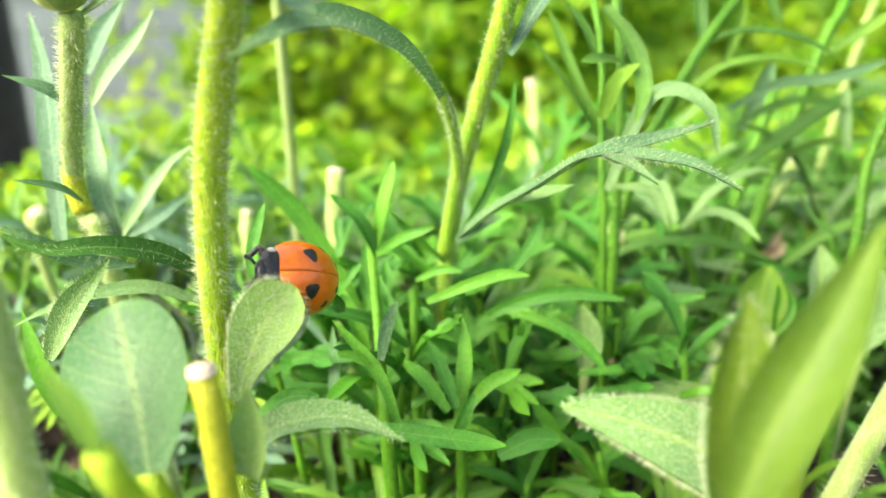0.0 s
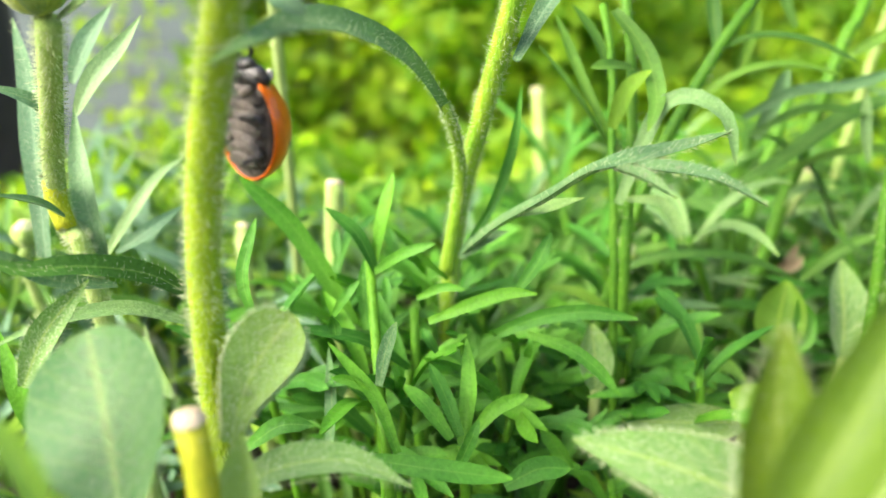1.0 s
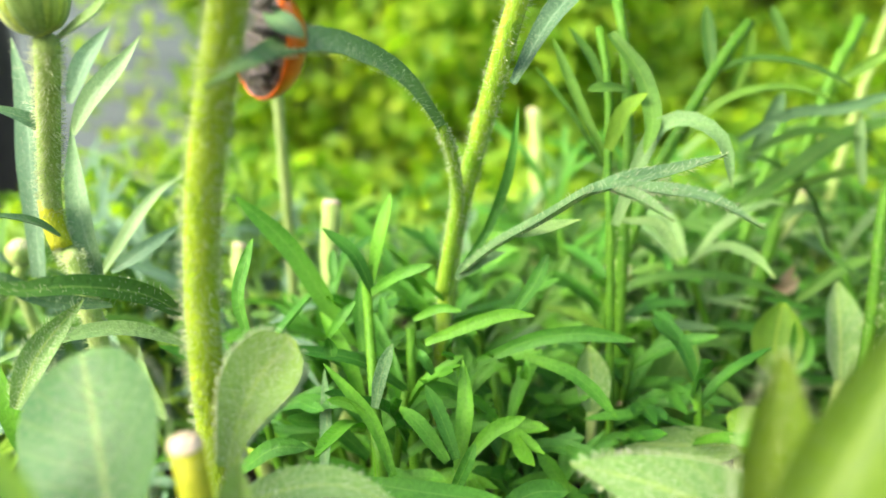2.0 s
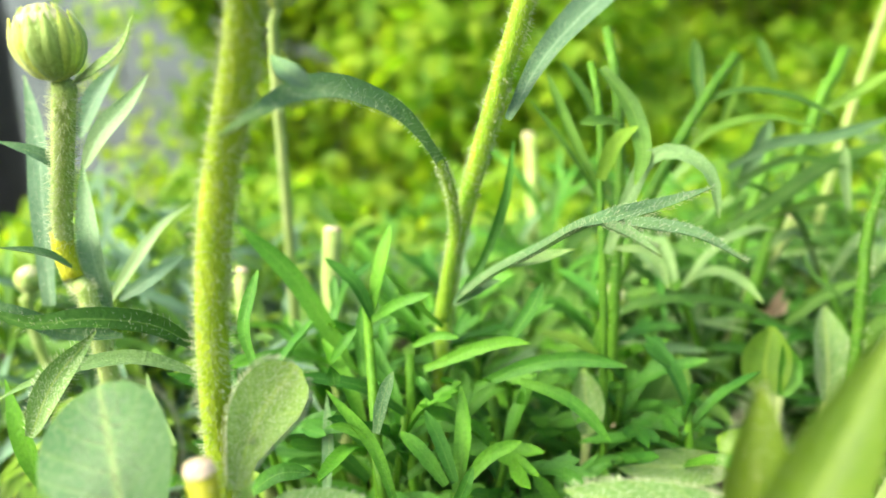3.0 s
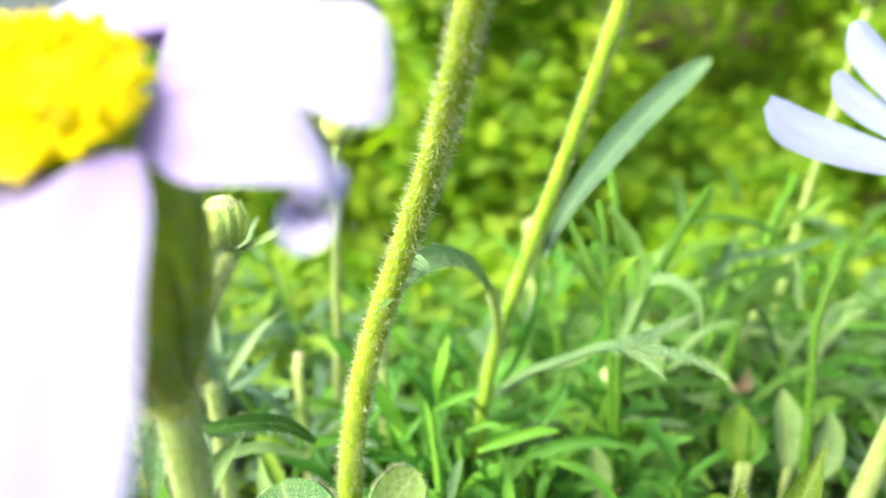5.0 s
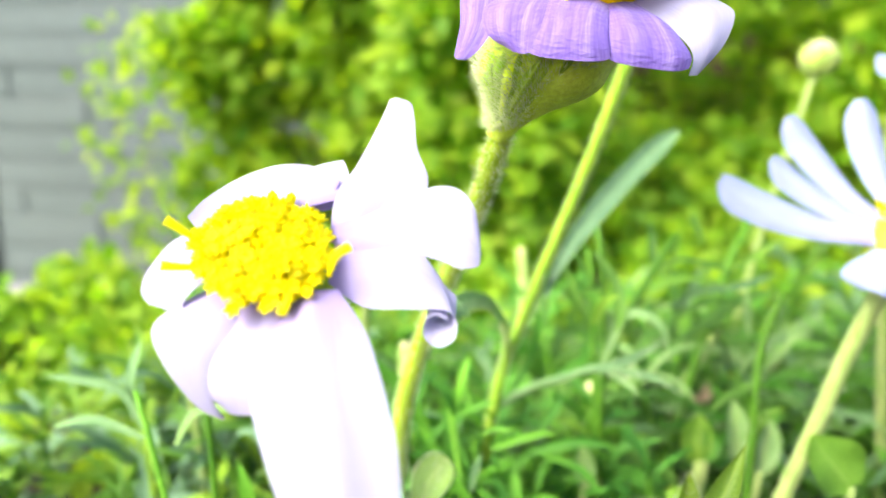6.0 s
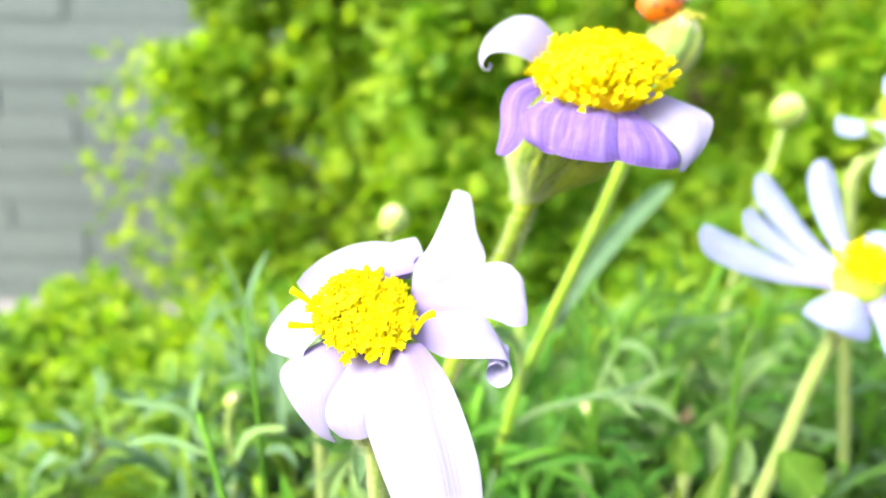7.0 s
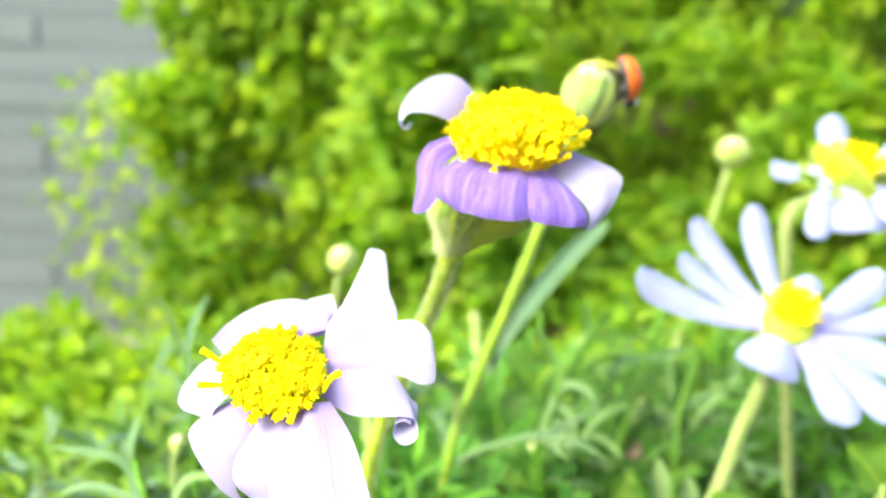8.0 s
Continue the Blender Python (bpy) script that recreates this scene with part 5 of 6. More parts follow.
# ---- the fresh tuft in the middle ----
def tuft():
    root = thing("leaf_tuft", (-0.9, 6.0, -0.2), "fresh tuft of narrow bright green lobed leaves", "plant", "leaf tufts")
    up = (0, -0.8, 0.6)
    rows = (
        ([(-1.66, 6.01, 3.15), (-1.87, 6.03, 3.57), (-2.19, 6.07, 4.08), (-2.60, 6.06, 4.50)], 0.2, prof_strap), ([(-1.36, 5.74, 3.77), (-1.50, 5.74, 4.11), (-1.75, 5.74, 4.34)], 0.12, prof_strap),
        ([(-1.38, 5.77, 3.86), (-1.30, 5.82, 4.24), (-1.22, 5.96, 4.58)], 0.14, prof_strap), ([(-1.40, 5.74, 3.77), (-1.12, 5.64, 3.99), (-0.84, 5.61, 4.10)], 0.1, prof_strap),
        ([(-1.46, 5.65, 3.28), (-1.50, 5.77, 3.60), (-1.49, 5.87, 3.87)], 0.12, prof_linear), ([(-1.75, 5.66, 3.40), (-1.63, 5.63, 3.58), (-1.51, 5.70, 3.72)], 0.09, prof_strap),
        ([(-0.81, 6.07, 3.59), (-1.08, 5.95, 3.92), (-1.25, 5.89, 4.13)], 0.07, prof_linear), ([(-0.19, 5.75, 3.65), (-0.03, 5.76, 3.90), (0.07, 5.81, 4.14)], 0.13, prof_strap),
        ([(-0.88, 5.39, 3.52), (-0.45, 5.32, 3.75), (-0.22, 5.33, 3.82), (-0.03, 5.30, 3.83)], 0.11, prof_strap), ([(-0.50, 5.83, 3.13), (-0.02, 5.78, 3.39), (0.39, 5.76, 3.47), (0.78, 5.70, 3.45)], 0.14, prof_strap),
        ([(-0.11, 5.63, 3.31), (0.21, 5.55, 3.25), (0.43, 5.48, 3.13), (0.64, 5.38, 2.93)], 0.12, prof_strap), ([(-0.57, 4.91, 2.70), (-0.54, 5.17, 3.09), (-0.58, 5.38, 3.39)], 0.17, prof_linear),
        ([(-0.58, 4.85, 2.84), (-0.71, 4.99, 3.11), (-0.84, 5.10, 3.31)], 0.12, prof_strap), ([(-0.50, 4.86, 2.84), (-0.32, 4.96, 3.03), (-0.08, 5.03, 3.12)], 0.12, prof_strap),
        ([(-0.65, 4.84, 2.82), (-0.85, 4.94, 3.04), (-1.03, 5.02, 3.16)], 0.13, prof_strap), ([(-1.12, 4.61, 3.40), (-1.08, 4.70, 3.62), (-1.01, 4.78, 3.82)], 0.11, prof_strap),
        ([(-0.99, 4.50, 2.92), (-1.17, 4.66, 3.27), (-1.53, 4.80, 3.63)], 0.12, prof_linear), ([(-1.21, 4.67, 3.31), (-1.35, 4.68, 3.39), (-1.48, 4.67, 3.41)], 0.08, prof_strap),
        ([(-0.77, 5.05, 3.44), (-0.83, 5.04, 3.56), (-0.88, 5.10, 3.61)], 0.08, prof_strap), ([(-1.01, 5.62, 3.61), (-0.79, 5.59, 3.73), (-0.61, 5.56, 3.73)], 0.08, prof_strap),
        ([(-1.67, 4.99, 2.45), (-1.66, 5.16, 2.92), (-1.69, 5.30, 3.30)], 0.14, prof_linear), ([(-2.10, 4.88, 3.75), (-2.19, 4.98, 4.06), (-2.10, 5.14, 4.45)], 0.11, prof_strap),
        ([(-0.25, 4.93, 2.34), (0.01, 5.01, 2.46), (0.26, 5.04, 2.46)], 0.2, prof_strap), ([(0.28, 5.29, 2.26), (0.12, 5.35, 2.48), (0.02, 5.37, 2.57)], 0.14, prof_strap),
        ([(0.45, 5.83, 2.21), (0.65, 5.91, 2.35), (0.83, 5.96, 2.40)], 0.12, prof_strap), ([(-1.13, 4.14, 3.14), (-0.68, 4.09, 3.13), (-0.16, 4.13, 3.06)], 0.15, prof_strap),
        ([(-0.10, 5.57, 3.13), (-0.08, 5.51, 3.27), (-0.09, 5.54, 3.34)], 0.08, prof_ovate), ([(-1.39, 4.57, 3.81), (-1.40, 4.59, 3.88), (-1.41, 4.57, 3.96)], 0.1, prof_ovate),
        ([(-2.02, 4.30, 3.04), (-1.76, 4.30, 3.24), (-1.53, 4.33, 3.24)], 0.14, prof_strap), ([(-0.61, 4.66, 2.63), (-0.49, 4.68, 2.92), (-0.43, 4.75, 3.07)], 0.1, prof_strap),
    )
    for k, (pts, w, pf) in enumerate(rows):
        leaf(root, pts, w * 0.92, "leaf_blue" if k in (15, 20) else "leaf_green", pf, up=up, fold=0.14, thick=0.03, roll=rng.uniform(-0.4, 0.4))
    for b, t in (((-1.15, 4.76, 2.51), (-1.45, 5.87, 3.87)), ((-0.58, 5.13, 2.15), (-0.61, 5.20, 2.64)), ((-1.03, 5.50, 1.87), (-1.10, 5.95, 3.37)), ((-1.08, 4.62, 2.42), (-1.17, 4.77, 3.11)), ((-0.24, 5.95, 1.63), (-0.37, 6.17, 2.83))):
        b, t = Vector(b), Vector(t)
        g = Vector((b.x, b.y, -0.2))
        stem(root, [g, b.lerp(t, 0.2), t], 0.06, 0.04, "stem_green", 0, sides=8, n=12)
    # inner shoots, each a short stalk with a few lobed leaves
    for _ in range(46):
        x, y = rng.gauss(-0.6, 0.95), rng.uniform(5.5, 7.9)
        h = rng.uniform(1.5, 3.1) + 0.12 * (y - 6)
        top = Vector((x + rng.uniform(-0.25, 0.25), y - 0.1, h))
        stem(root, [(x, y, -0.2), (x, y, h * 0.5), top], 0.05, 0.035, "stem_green", 0, sides=6, n=6)
        a = rng.uniform(0, 6.283)
        for k in range(5):
            a += 2.4
            rise = rng.uniform(0.25, 1.3)
            d = Vector((math.cos(a), math.sin(a) * 0.8 - 0.15, rise)).normalized()
            p = top - Vector((0, 0, 0.16 * k))
            part("leaf", lobed(bmesh.new(), p, d, rng.uniform(0.75, 1.25), rng.uniform(0.1, 0.15), rng.choice((0, 2, 2, 3)), rng), M["leaf_green"], root)


tuft()


# ---- stems and leaves behind and beside ----
def root_of(pts):
    """Where a stem that begins along pts meets the soil."""
    a, b = Vector(pts[0]), Vector(pts[1])
    d = (a - b).normalized()
    g = ground_height(a.x, a.y) - 0.3
    k = (a.z - g) / max(0.55, -d.z)
    q = a + Vector((d.x, d.y, 0)) * k * 0.6
    return (q.x, q.y, g)



def rear_plant(base, label, stems, leaves, group="plants behind", mat="leaf_rear"):
    root = thing("green_plant", base, label, "plant", group)
    for pts, r, m, h in stems:
        p = Vector(pts[0])
        stem(root, [root_of(pts), *pts], r * 0.75, r * 0.6, m, h, n=18)
    for k, (pts, w) in enumerate(leaves):
        leaf(root, pts, w, "leaf_blue" if k % 4 == 3 else mat, prof_strap, up=(rng.uniform(-0.3, 0.3), -0.7, 0.8), fold=0.16, roll=rng.uniform(-0.5, 0.5))
    return root


rear_plant((1.2, 7.4, -0.3), "plant with arching narrow grey-green leaves",
           (([(0.65, 6.55, 3.63), (0.61, 6.92, 4.54), (0.60, 7.22, 5.29), (0.50, 7.41, 5.79)], 0.06, "stem_green", 0), ([(0.80, 6.96, 3.78), (0.83, 7.35, 4.72), (0.78, 7.68, 5.56), (0.68, 7.88, 6.08)], 0.08, "stem_green", 200)),
           (([(0.58, 6.97, 4.69), (0.41, 7.07, 4.99), (0.24, 7.20, 5.35), (0.08, 7.32, 5.71)], 0.1), ([(0.58, 6.93, 4.59), (0.31, 7.06, 4.99), (-0.07, 7.20, 5.46)], 0.08),
            ([(0.60, 7.30, 5.74), (0.85, 6.98, 5.42), (0.93, 6.63, 5.07), (0.85, 6.42, 4.83)], 0.16), ([(0.65, 6.45, 4.18), (0.83, 6.57, 4.67), (0.98, 6.61, 5.00), (1.19, 6.46, 5.10), (1.44, 6.33, 4.95), (1.52, 6.19, 4.60)], 0.15),
            ([(0.60, 6.90, 4.76), (0.70, 6.83, 5.08), (0.88, 6.71, 5.28)], 0.16), ([(0.58, 7.28, 5.17), (0.46, 7.39, 5.48), (0.23, 7.48, 5.79)], 0.1), ([(0.77, 7.12, 5.25), (0.57, 6.90, 5.30), (0.38, 6.76, 5.30)], 0.14),
            ([(0.74, 6.87, 4.10), (1.07, 6.69, 4.11), (1.22, 6.50, 3.84)], 0.1)))
rear_plant((2.6, 8.2, -0.3), "plant with long pale arching leaves",
           (([(0.98, 7.48, 3.92), (1.35, 7.84, 4.68), (1.71, 8.13, 5.28), (2.08, 8.38, 5.77)], 0.1, "stem_green", 200),),
           (([(1.65, 8.11, 5.25), (2.07, 8.13, 5.42), (2.56, 8.06, 5.37), (3.05, 8.05, 5.16)], 0.13), ([(1.41, 7.82, 4.63), (1.79, 7.93, 5.02), (2.33, 7.95, 5.16), (2.90, 7.98, 5.04)], 0.15), ([(1.71, 8.13, 5.28), (1.70, 8.37, 5.60), (1.66, 8.50, 5.94)], 0.14),
            ([(2.10, 8.33, 4.56), (2.65, 8.50, 4.81), (3.21, 8.60, 4.85), (3.89, 8.77, 5.04)], 0.14), ([(2.22, 8.47, 4.34), (2.78, 8.45, 4.63), (3.50, 8.51, 4.54)], 0.12), ([(2.25, 8.57, 3.78), (2.80, 8.68, 4.13), (3.34, 8.80, 4.50), (3.99, 8.88, 4.74)], 0.24),
            ([(2.68, 8.76, 3.83), (3.30, 8.83, 4.06), (4.11, 8.86, 4.13)], 0.16), ([(3.42, 8.32, 4.09), (3.38, 8.48, 4.50), (3.40, 8.60, 4.79)], 0.12), ([(2.80, 9.31, 5.40), (2.69, 9.39, 5.65), (2.59, 9.48, 5.90)], 0.12), ([(2.15, 9.02, 4.92), (2.31, 9.22, 5.35), (2.40, 9.36, 5.65)], 0.14),
            ([(3.22, 8.91, 5.09), (3.55, 8.93, 5.30), (3.94, 8.98, 5.56)], 0.13), ([(2.40, 8.88, 4.21), (2.59, 9.06, 4.58), (2.81, 9.34, 4.94)], 0.2)))
rear_plant((4.6, 10.6, -0.3), "upright hairy stems with narrow leaves",
           (([(3.25, 9.27, 4.88), (3.44, 9.44, 5.25), (3.66, 9.67, 5.74)], 0.12, "stem_green", 200), ([(3.28, 7.36, 3.39), (3.33, 7.60, 3.98), (3.45, 7.72, 4.48), (3.67, 7.86, 5.02)], 0.095, "stem_green", 500), ([(2.28, 8.72, 1.46), (2.33, 9.06, 2.29), (2.38, 9.35, 2.98)], 0.1, "stem_green", 0), ([(2.70, 9.63, 3.29), (2.91, 9.88, 3.84), (3.11, 10.16, 4.46)], 0.12, "stem_green", 0)),
           (([(2.90, 8.07, 3.67), (3.03, 7.89, 3.44), (3.33, 7.74, 3.25)], 0.08), ([(2.87, 8.14, 2.79), (3.21, 8.12, 3.15), (3.61, 8.15, 3.36)], 0.14), ([(3.46, 7.73, 2.64), (3.67, 7.69, 3.01), (3.91, 7.74, 3.06)], 0.2)))
rear_plant((2.4, 9.4, -0.3), "low plant with dark arching stems and a nodding bud",
           (([(0.62, 8.14, 2.45), (0.72, 8.23, 2.64), (0.88, 8.19, 2.77)], 0.13, "stem_green", 250), ([(0.75, 8.15, 2.71), (0.68, 8.15, 3.01), (0.76, 8.16, 3.26), (1.01, 8.18, 3.23)], 0.04, "stem_green", 0)),
           (([(0.64, 7.88, 2.61), (1.06, 7.89, 3.05), (1.75, 7.92, 3.16), (2.32, 7.96, 3.06), (2.77, 7.95, 2.87)], 0.14), ([(0.92, 8.37, 2.93), (1.45, 8.39, 3.08), (1.92, 8.48, 3.13)], 0.14), ([(0.92, 7.23, 2.26), (1.45, 7.13, 2.38), (1.85, 7.05, 2.31), (2.07, 6.92, 2.19)], 0.18),
            ([(1.02, 7.83, 2.65), (1.51, 7.69, 2.66), (1.95, 7.73, 2.62)], 0.12), ([(0.09, 7.03, 3.11), (0.38, 6.95, 3.09), (0.68, 6.92, 2.92)], 0.12), ([(0.09, 7.44, 3.07), (0.24, 7.58, 3.35), (0.33, 7.64, 3.47)], 0.12)))
rear_plant((-4.9, 5.4, -0.3), "blue-green forked leaves low beside the daisies", (([(-4.68, 3.82, 4.33), (-4.85, 3.99, 4.62), (-4.95, 4.13, 4.82)], 0.06, "stem_green", 0), ([(-4.24, 4.34, 4.86), (-4.37, 4.60, 5.54), (-4.50, 4.81, 6.06)], 0.06, "stem_green", 0)),
           (([(-4.81, 3.95, 4.45), (-5.12, 4.13, 4.81), (-5.49, 4.16, 4.91), (-6.01, 4.17, 4.95)], 0.115), ([(-4.96, 4.06, 4.50), (-5.07, 4.25, 4.87), (-5.00, 4.45, 5.31)], 0.144), ([(-4.40, 4.61, 5.62), (-4.43, 4.86, 6.25), (-4.23, 5.08, 6.81)], 0.144), ([(-4.50, 4.79, 5.95), (-4.71, 4.99, 6.40), (-4.91, 5.08, 6.79)], 0.086),
            ([(-4.77, 3.84, 4.40), (-5.39, 3.97, 4.52), (-5.87, 3.95, 4.43)], 0.115), ([(-4.40, 3.82, 4.34), (-4.23, 3.99, 4.65), (-3.79, 4.10, 4.68)], 0.130)), "plants behind", "leaf_blue")
nod = thing("nodding_bud", (0.93, 8.39, 2.70), "small round pale green bud nodding on its stalk", "bud")
bud(nod, (0.95, 8.47, 2.90), (-0.1, -0.2, 1), 0.2, 16, "bud_top", 1.0)
stem(nod, [(0.93, 8.41, 2.61), (0.93, 8.40, 2.73)], 0.05, 0.05, "stem_pale")

# cut stalks standing between the leaves
for pts, r, m, h in (([(-2.19, 7.31, 2.98), (-2.26, 7.48, 3.40), (-2.25, 7.71, 3.98)], 0.1, "stem_pale", 200),
                     ([(-0.04, 12.84, 3.00), (-0.07, 13.07, 3.57), (-0.12, 13.27, 4.09)], 0.11, "stem_pale", 60), ([(2.83, 9.39, 2.66), (3.08, 9.59, 3.07), (3.41, 9.84, 3.56)], 0.09, "stem_pale", 400), ([(-3.53, 7.97, 2.89), (-3.57, 8.04, 3.09), (-3.56, 8.13, 3.30)], 0.08, "stem_pale", 60)):
    p = Vector(pts[0])
    foot = root_of(pts)
    stalk = thing("cut_stalk", foot, "pruned stalk with a pale dry cut end", "stalk", "pruned stalks")
    cut_stem(stalk, [foot, *pts], r, m, h)

# far buds on thin stalks
for c, base, r, lab in (((-2.82, 8.24, 6.62), (-3.3, 8.9, -0.3), 0.27, "pale round bud on a thin stalk"), ((5.42, 11.86, 8.57), (4.3, 12.2, -0.3), 0.36, "pale round bud on a thick stalk"),
                        ((-5.41, 6.86, 3.64), (-5.6, 7.2, -0.3), 0.15, "small pale round bud on a stalk")):
    b = thing("bud_stalk", base, lab, "bud", "buds on stalks")
    c = Vector(c)
    stem(b, [base, (base[0] * 0.6 + c.x * 0.4, base[1] * 0.6 + c.y * 0.4, c.z * 0.5), c - Vector((0.1, 0, r + 0.25)), c - Vector((0, 0, r * 0.8))], 0.065, 0.06, "stem_pale", 200)
    bud(b, c, (0.05, 0, 1), r, 16, "bud_top", 1.05)

# broad low leaves and dry bits
for pts, w, m, lab in (([(2.48, 7.26, 2.35), (2.44, 7.37, 2.64), (2.52, 7.54, 3.03)], 0.5, "leaf_lime", "pale-edged rounded young leaf"), ([(2.56, 7.18, 2.40), (2.65, 7.28, 2.62), (2.61, 7.39, 2.90)], 0.25, "leaf_green", "small green leaf inside a paler one"), ([(3.11, 7.32, 2.28), (3.10, 7.50, 2.74), (3.06, 7.69, 3.22)], 0.42, "leaf_soft", "grey-green rounded leaf among stems"),
                       ([(1.25, 6.72, 1.98), (1.29, 6.91, 2.42), (1.54, 7.21, 2.82)], 0.56, "leaf_rear", "broad dull green leaf low down"), ([(1.83, 6.06, 2.29), (1.28, 5.99, 2.30), (0.75, 5.93, 2.34)], 0.36, "leaf_soft", "oval downy leaf lying low"),
                       ([(0.52, 6.17, 2.48), (0.51, 6.28, 2.74), (0.47, 6.40, 3.04)], 0.32, "leaf_soft", "grey-green pointed leaf near the soil"), ([(3.32, 6.94, 2.38), (3.43, 7.08, 2.77), (3.48, 7.21, 3.16)], 0.4, "leaf_soft", "grey-green oval leaf near the soil"), ([(2.02, 5.74, 2.47), (1.79, 5.86, 2.61), (1.64, 5.96, 2.65)], 0.4, "leaf_rear", "oval green leaf lying low"),
                       ([(4.53, 3.72, 5.05), (4.31, 3.78, 5.32), (4.09, 3.83, 5.52)], 0.7, "leaf_lime", "broad yellow-green leaf low down"), ([(3.40, 4.64, 3.67), (3.07, 4.73, 4.04), (2.91, 4.78, 4.26)], 0.7, "leaf_rear", "broad green leaf low down")):
    p = Vector(pts[0])
    low = thing("low_leaf", (p.x, p.y, -0.3), lab, "leaf", "low broad leaves")
    stem(low, [(p.x, p.y + 0.2, -0.3), p], 0.05, 0.05, "stem_pale", 0, name="stalk", n=8)
    leaf(low, pts, w, m, prof_oval, up=(rng.uniform(-0.3, 0.3), -0.9, 0.4), fold=0.26, wave=0.06, across=6)
for k, pts in enumerate(([(2.90, 8.91, 2.53), (3.00, 9.01, 2.73), (3.14, 9.09, 2.89)], [(2.85, 9.03, 2.56), (3.04, 8.97, 2.63), (3.19, 9.05, 2.76)], [(0.72, 6.57, 2.32), (0.77, 6.61, 2.40), (0.83, 6.63, 2.43)], [(-0.28, 6.35, 1.58), (-0.26, 6.40, 1.69), (-0.19, 6.42, 1.71)])):
    p = Vector(pts[0])
    d = thing("dry_leaf", pts[0], "curled dry brown leaf caught among stems", "dry leaf", "dry leaves")
    leaf(d, pts, 0.13, "dry", prof_lance, up=(0.2, -1, 0.3), fold=0.7, wave=0.15)


# ---- undergrowth that fills the bed ----
def undergrowth(x0, x1, y0, y1, z0, z1, n, seed, label, mats=("leaf_rear", "leaf_green", "leaf_blue"), ln0=0.8, ln1=2.0):
    r = random.Random(seed)
    root = thing("undergrowth", ((x0 + x1) / 2, (y0 + y1) / 2, -0.3), label, "plant", "undergrowth")
    bms = {m: bmesh.new() for m in mats}
    sb = bmesh.new()
    shoots = max(4, n // 17)
    for s in range(shoots):
        x, y = r.uniform(x0, x1), r.uniform(y0, y1)
        g = ground_height(x, y) - 0.3
        h = r.uniform(z0, z1)
        top = Vector((x + r.uniform(-0.6, 0.6), y + r.uniform(-0.5, 0.5), g + h))
        tube(sb, [(x, y, g), (x + r.uniform(-0.1, 0.1), y, g + h * 0.5), top], 0.07, 0.04, 6, 6)
        for k in range(14):
            f = r.uniform(0.25, 1.0)
            p = Vector((x, y, g)).lerp(top, f)
            a = r.uniform(0, 6.283)
            d = Vector((math.cos(a), math.sin(a), r.uniform(0.2, 1.6))).normalized()
            ln = r.uniform(ln0, ln1)
            m = mats[int(r.random() ** 1.3 * len(mats))]
            lobed(bms[m], p, d, ln, r.uniform(0.08, 0.15), 0 if r.random() < 0.55 else r.choice((1, 2, 3)), r, r.uniform(0.05, 0.5), 7)
    part("stems", sb, M["stem_green"], root, "", "stuff")
    for m, bm in bms.items():
        part("leaves", bm, M[m], root, "narrow green leaves", "stuff")


undergrowth(-7.5, -3.4, 5.8, 12, 1.2, 3.4, 620, 21, "tangle of narrow grey-green leaves", ("leaf_silver", "leaf_lime", "leaf_rear"), 1.0, 2.2)
undergrowth(-3.4, 0.4, 7.6, 12.5, 1.0, 3.3, 520, 22, "tangle of narrow green leaves and stems", ln1=1.7)
undergrowth(0.4, 4.4, 8.3, 13.5, 0.8, 3.8, 620, 23, "tangle of narrow fresh green leaves", ln0=1.0, ln1=2.4)
undergrowth(4.4, 9.5, 8.3, 15, 0.8, 4.6, 700, 24, "tangle of leafy green stems", ln0=1.2, ln1=2.8)
undergrowth(-9, 10, 12, 17.5, 0.6, 2.6, 620, 25, "low rear growth of narrow leaves", ("leaf_rear", "leaf_lime", "leaf_green"))
undergrowth(-6, 3, 4.0, 6, 0.3, 1.6, 460, 26, "low shoots at the foot of the daisies", ("leaf_rear", "leaf_lime"))
undergrowth(-13, -5, 6.5, 12, 0.4, 2.6, 300, 27, "thin blue-green shoots beside the bed", ("leaf_lime", "leaf_silver", "leaf_rear"), 0.8, 1.8)

bug = ladybird((-1.63, 4.27, 5.38))


def bug_pose(place, ahead, back):
    """ahead: where its head points; back: where its wing cases face."""
    y = Vector(ahead).normalized()
    z = Vector(back)
    z = (z - z.dot(y) * y).normalized()
    x = y.cross(z)
    return Matrix.Translation(Vector(place) * CM) @ Matrix((x, y, z)).transposed().to_4x4()


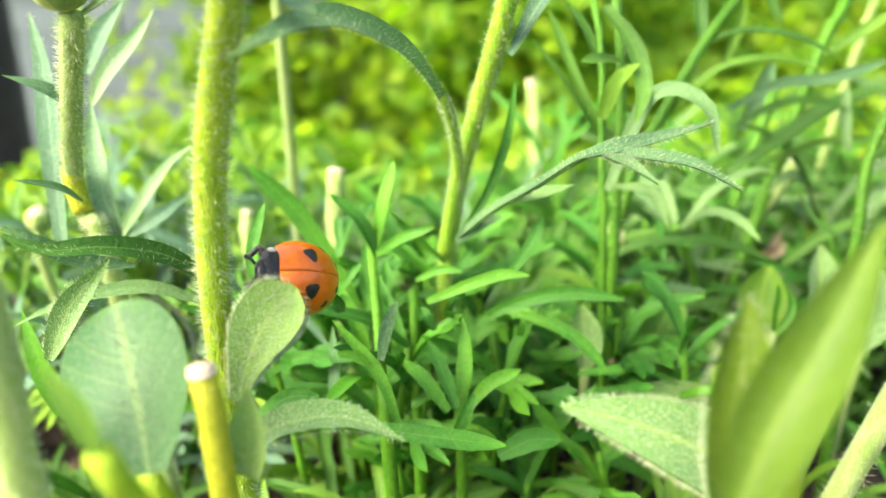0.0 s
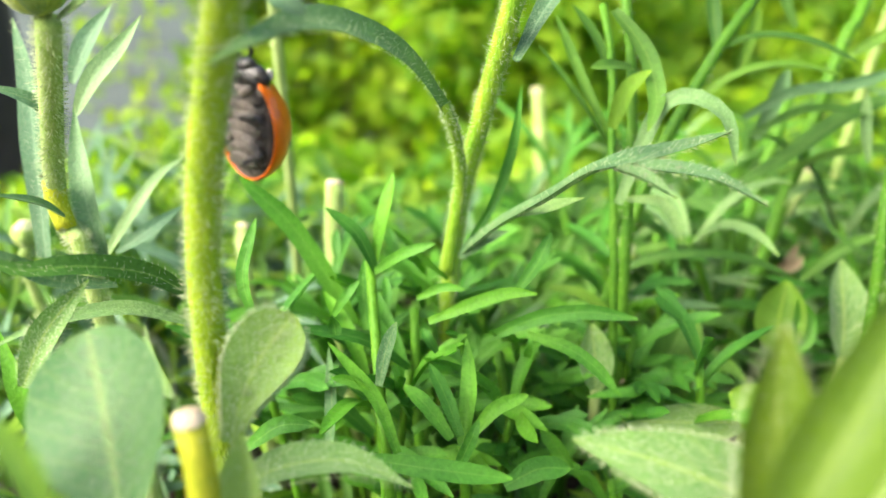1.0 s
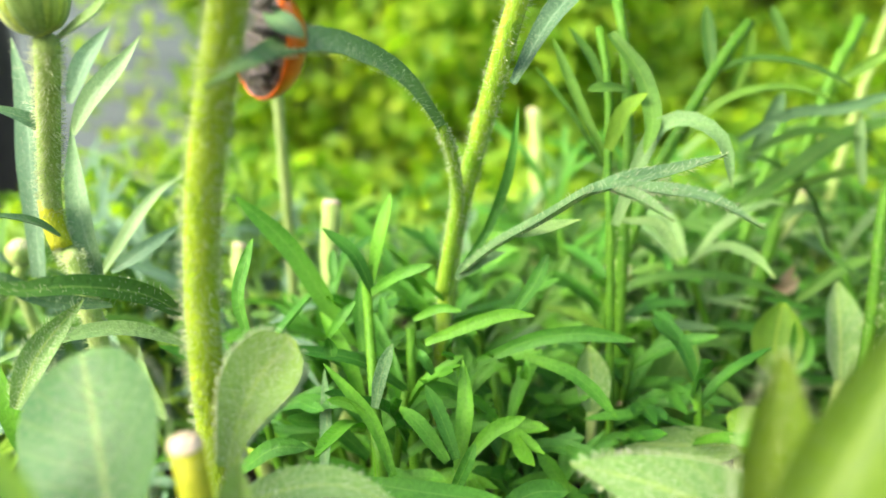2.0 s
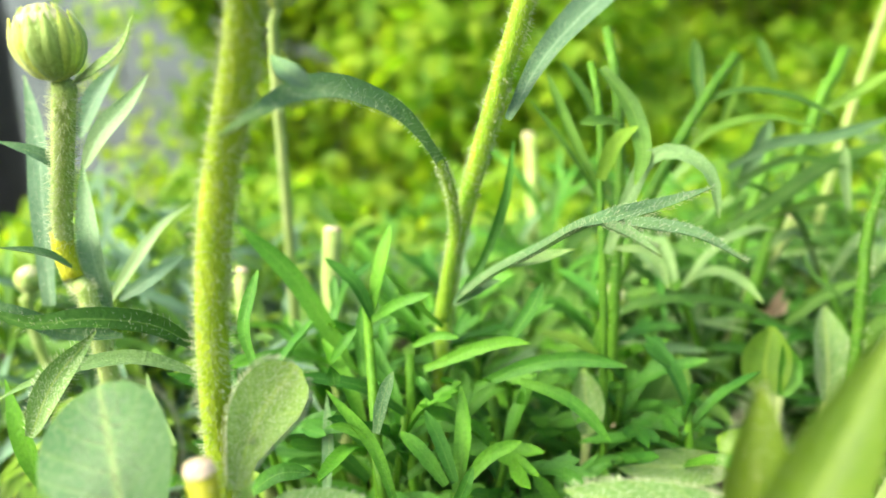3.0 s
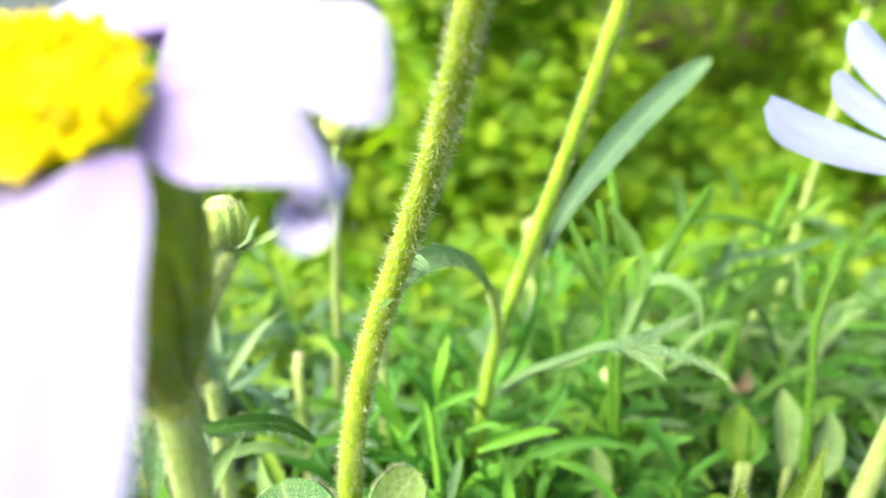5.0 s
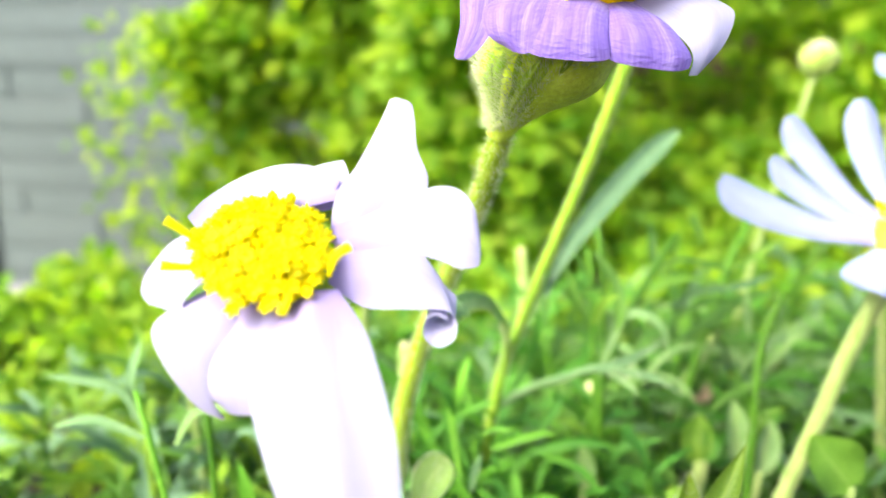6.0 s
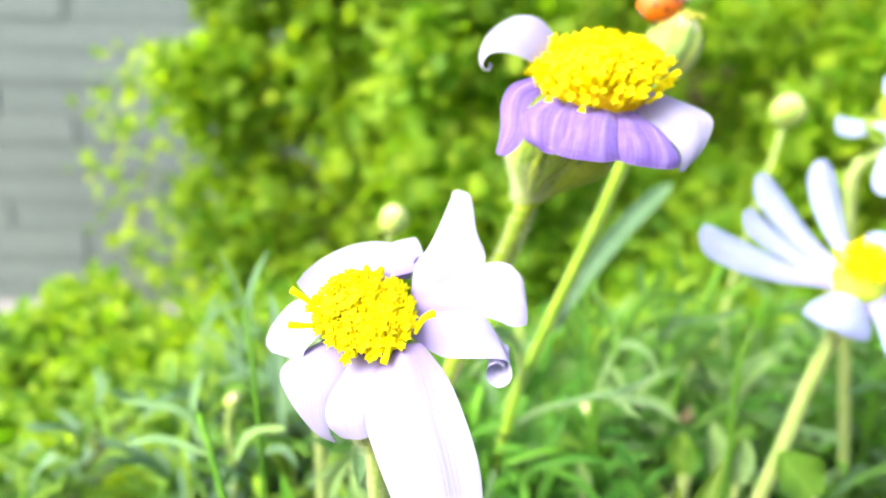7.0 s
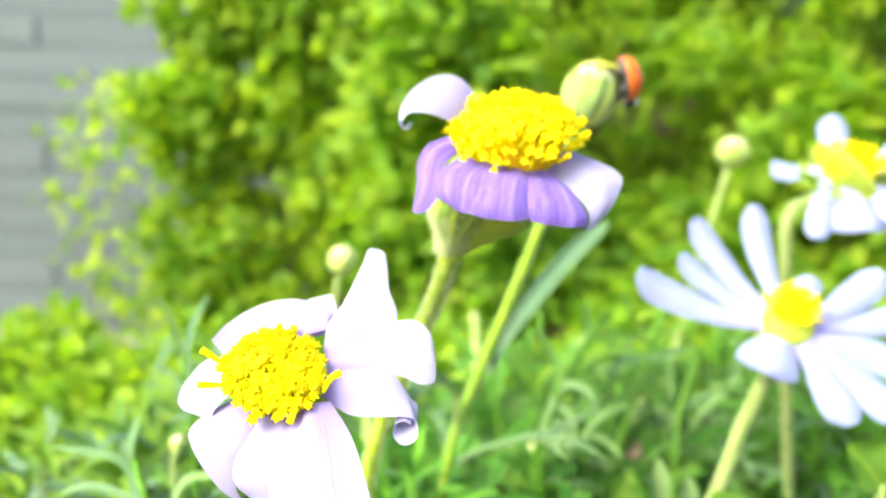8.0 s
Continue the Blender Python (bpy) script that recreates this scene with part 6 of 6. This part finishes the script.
def motions():
    """The daisies sway a little, the ladybird climbs the thick stem, later turns about on the bud."""
    walk(purple, [(t, pose(-0.0205, 0.0395, -0.002, b, a, 0)) for t, a, b in (
        (0.0, -1.3, -0.7), (0.5, -1.1, -0.5), (1.0, -0.3, 0.1), (1.5, -0.1, 0.3), (3.0, -0.25, -0.2), (3.5, -0.05, -0.2), (4.0, 0.35, 0.1), (4.5, 1.25, 1.3), (4.8, 1.2, 1.3), (5.8, 0.0, 0.3), (6.5, 0.0, 0.0), (8.0, -0.1, 0.0))])
    walk(lilac, [(t, pose(-0.023, 0.02 + 0.01 * y, -0.002 + 0.01 * z, b, a, c)) for t, a, b, c, y, z in (
        (0.0, -2.4, -10.2, -6, 0, -0.24), (3.0, -2.4, -10.0, -6, 0, -0.24), (3.5, -1.6, -9.6, -6, 0, -0.24), (3.75, -1.5, -9.0, -6, 0, -0.24), (4.0, -1.2, -8.0, -6, 0, -0.24), (4.25, -0.3, -6.2, -5.8, 0.14, -0.21),
        (4.5, 0.5, -4.5, -5.6, 0.28, -0.18), (4.7, 0.8, -2.8, -5.4, 0.16, -0.09), (5.0, 0.6, -1.8, -4, 0.06, -0.04), (5.3, 0.2, -0.9, -2.4, 0, 0), (5.8, -0.4, -0.3, -0.6, 0, 0), (6.2, 0, 0, 0, 0, 0), (8.0, 0, 0, 0, 0, 0))])
    walk(tall, [(t, pose(-0.009, 0.066, -0.002, 0, a, 0)) for t, a in (
        (0.0, 0.0), (5.8, 0.0), (6.5, 0.4), (7.1, 1.1), (7.3, 0.9), (7.6, 0.2), (8.0, 0.0))])
    walk(bug, [
        (0.0, bug_pose((-1.68, 4.39, 4.15), (-0.46, -0.76, 0.46), (0.88, -0.31, 0.36))),
        (0.2, bug_pose((-1.58, 4.18, 4.28), (-0.40, -0.45, 0.80), (0.91, -0.26, 0.31))),
        (0.4, bug_pose((-1.60, 3.84, 4.64), (-0.05, -0.10, 0.99), (0.97, 0.15, 0.06))),
        (0.5, bug_pose((-1.66, 3.88, 4.84), (0.0, 0.0, 1), (0.85, 0.5, 0))),
        (0.7, bug_pose((-1.69, 4.19, 5.13), (0.0, 0, 1), (0.6, 0.8, 0))),
        (0.9, bug_pose((-1.74, 4.26, 5.31), (0.05, 0, 1), (0.5, 0.87, 0))),
        (1.2, bug_pose((-1.75, 4.27, 5.35), (0.05, 0, 1), (0.5, 0.87, 0))),
        (1.5, bug_pose((-1.74, 4.30, 5.38), (0.08, 0, 1), (0.45, 0.9, 0))),
        (1.7, bug_pose((-1.76, 4.33, 5.45), (0.1, 0, 1), (0.45, 0.9, 0))),
        (2.4, bug_pose((-1.12, 4.1, 6.9), (0.25, -0.05, 1), (0.75, 0.65, 0))),
        (3.0, bug_pose((-0.7, 3.95, 8.0), (0.35, 0.1, 1), (0.7, 0.7, 0))),
        (4.0, bug_pose((-0.1, 4.4, 9.6), (0.6, 0.6, 0.6), (-0.2, -0.1, 1))),
        (5.0, bug_pose((0.5, 5.1, 10.25), (0.9, 0.3, 0.1), (-0.1, -0.2, 1))),
        (6.0, bug_pose((0.65, 5.47, 9.89), (0.75, 0.25, 0.6), (-0.1, -0.85, 0.5))),
        (6.8, bug_pose((0.65, 5.47, 9.89), (0.75, 0.25, 0.6), (-0.1, -0.85, 0.5))),
        (7.0, bug_pose((0.84, 5.42, 10.13), (0.8, 0.3, 0.4), (-0.05, -0.8, 0.6))),
        (7.15, bug_pose((1.15, 5.36, 10.19), (0.75, 0.4, 0.2), (0.0, -0.5, 0.85))),
        (7.3, bug_pose((1.18, 5.34, 10.13), (0.9, 0.1, -0.2), (0.2, -0.4, 1))),
        (7.5, bug_pose((0.99, 5.23, 10.16), (0.6, 0.75, -0.1), (0.05, -0.3, 1))),
        (7.7, bug_pose((1.05, 5.30, 10.12), (0.85, 0.4, -0.3), (0.3, -0.25, 1))),
        (7.85, bug_pose((1.19, 5.39, 10.04), (0.75, 0.2, -0.65), (0.7, -0.15, 0.8))),
        (8.0, bug_pose((1.25, 5.41, 9.84), (0.25, 0.1, -1), (1, 0.1, 0.3))),
    ])


motions()
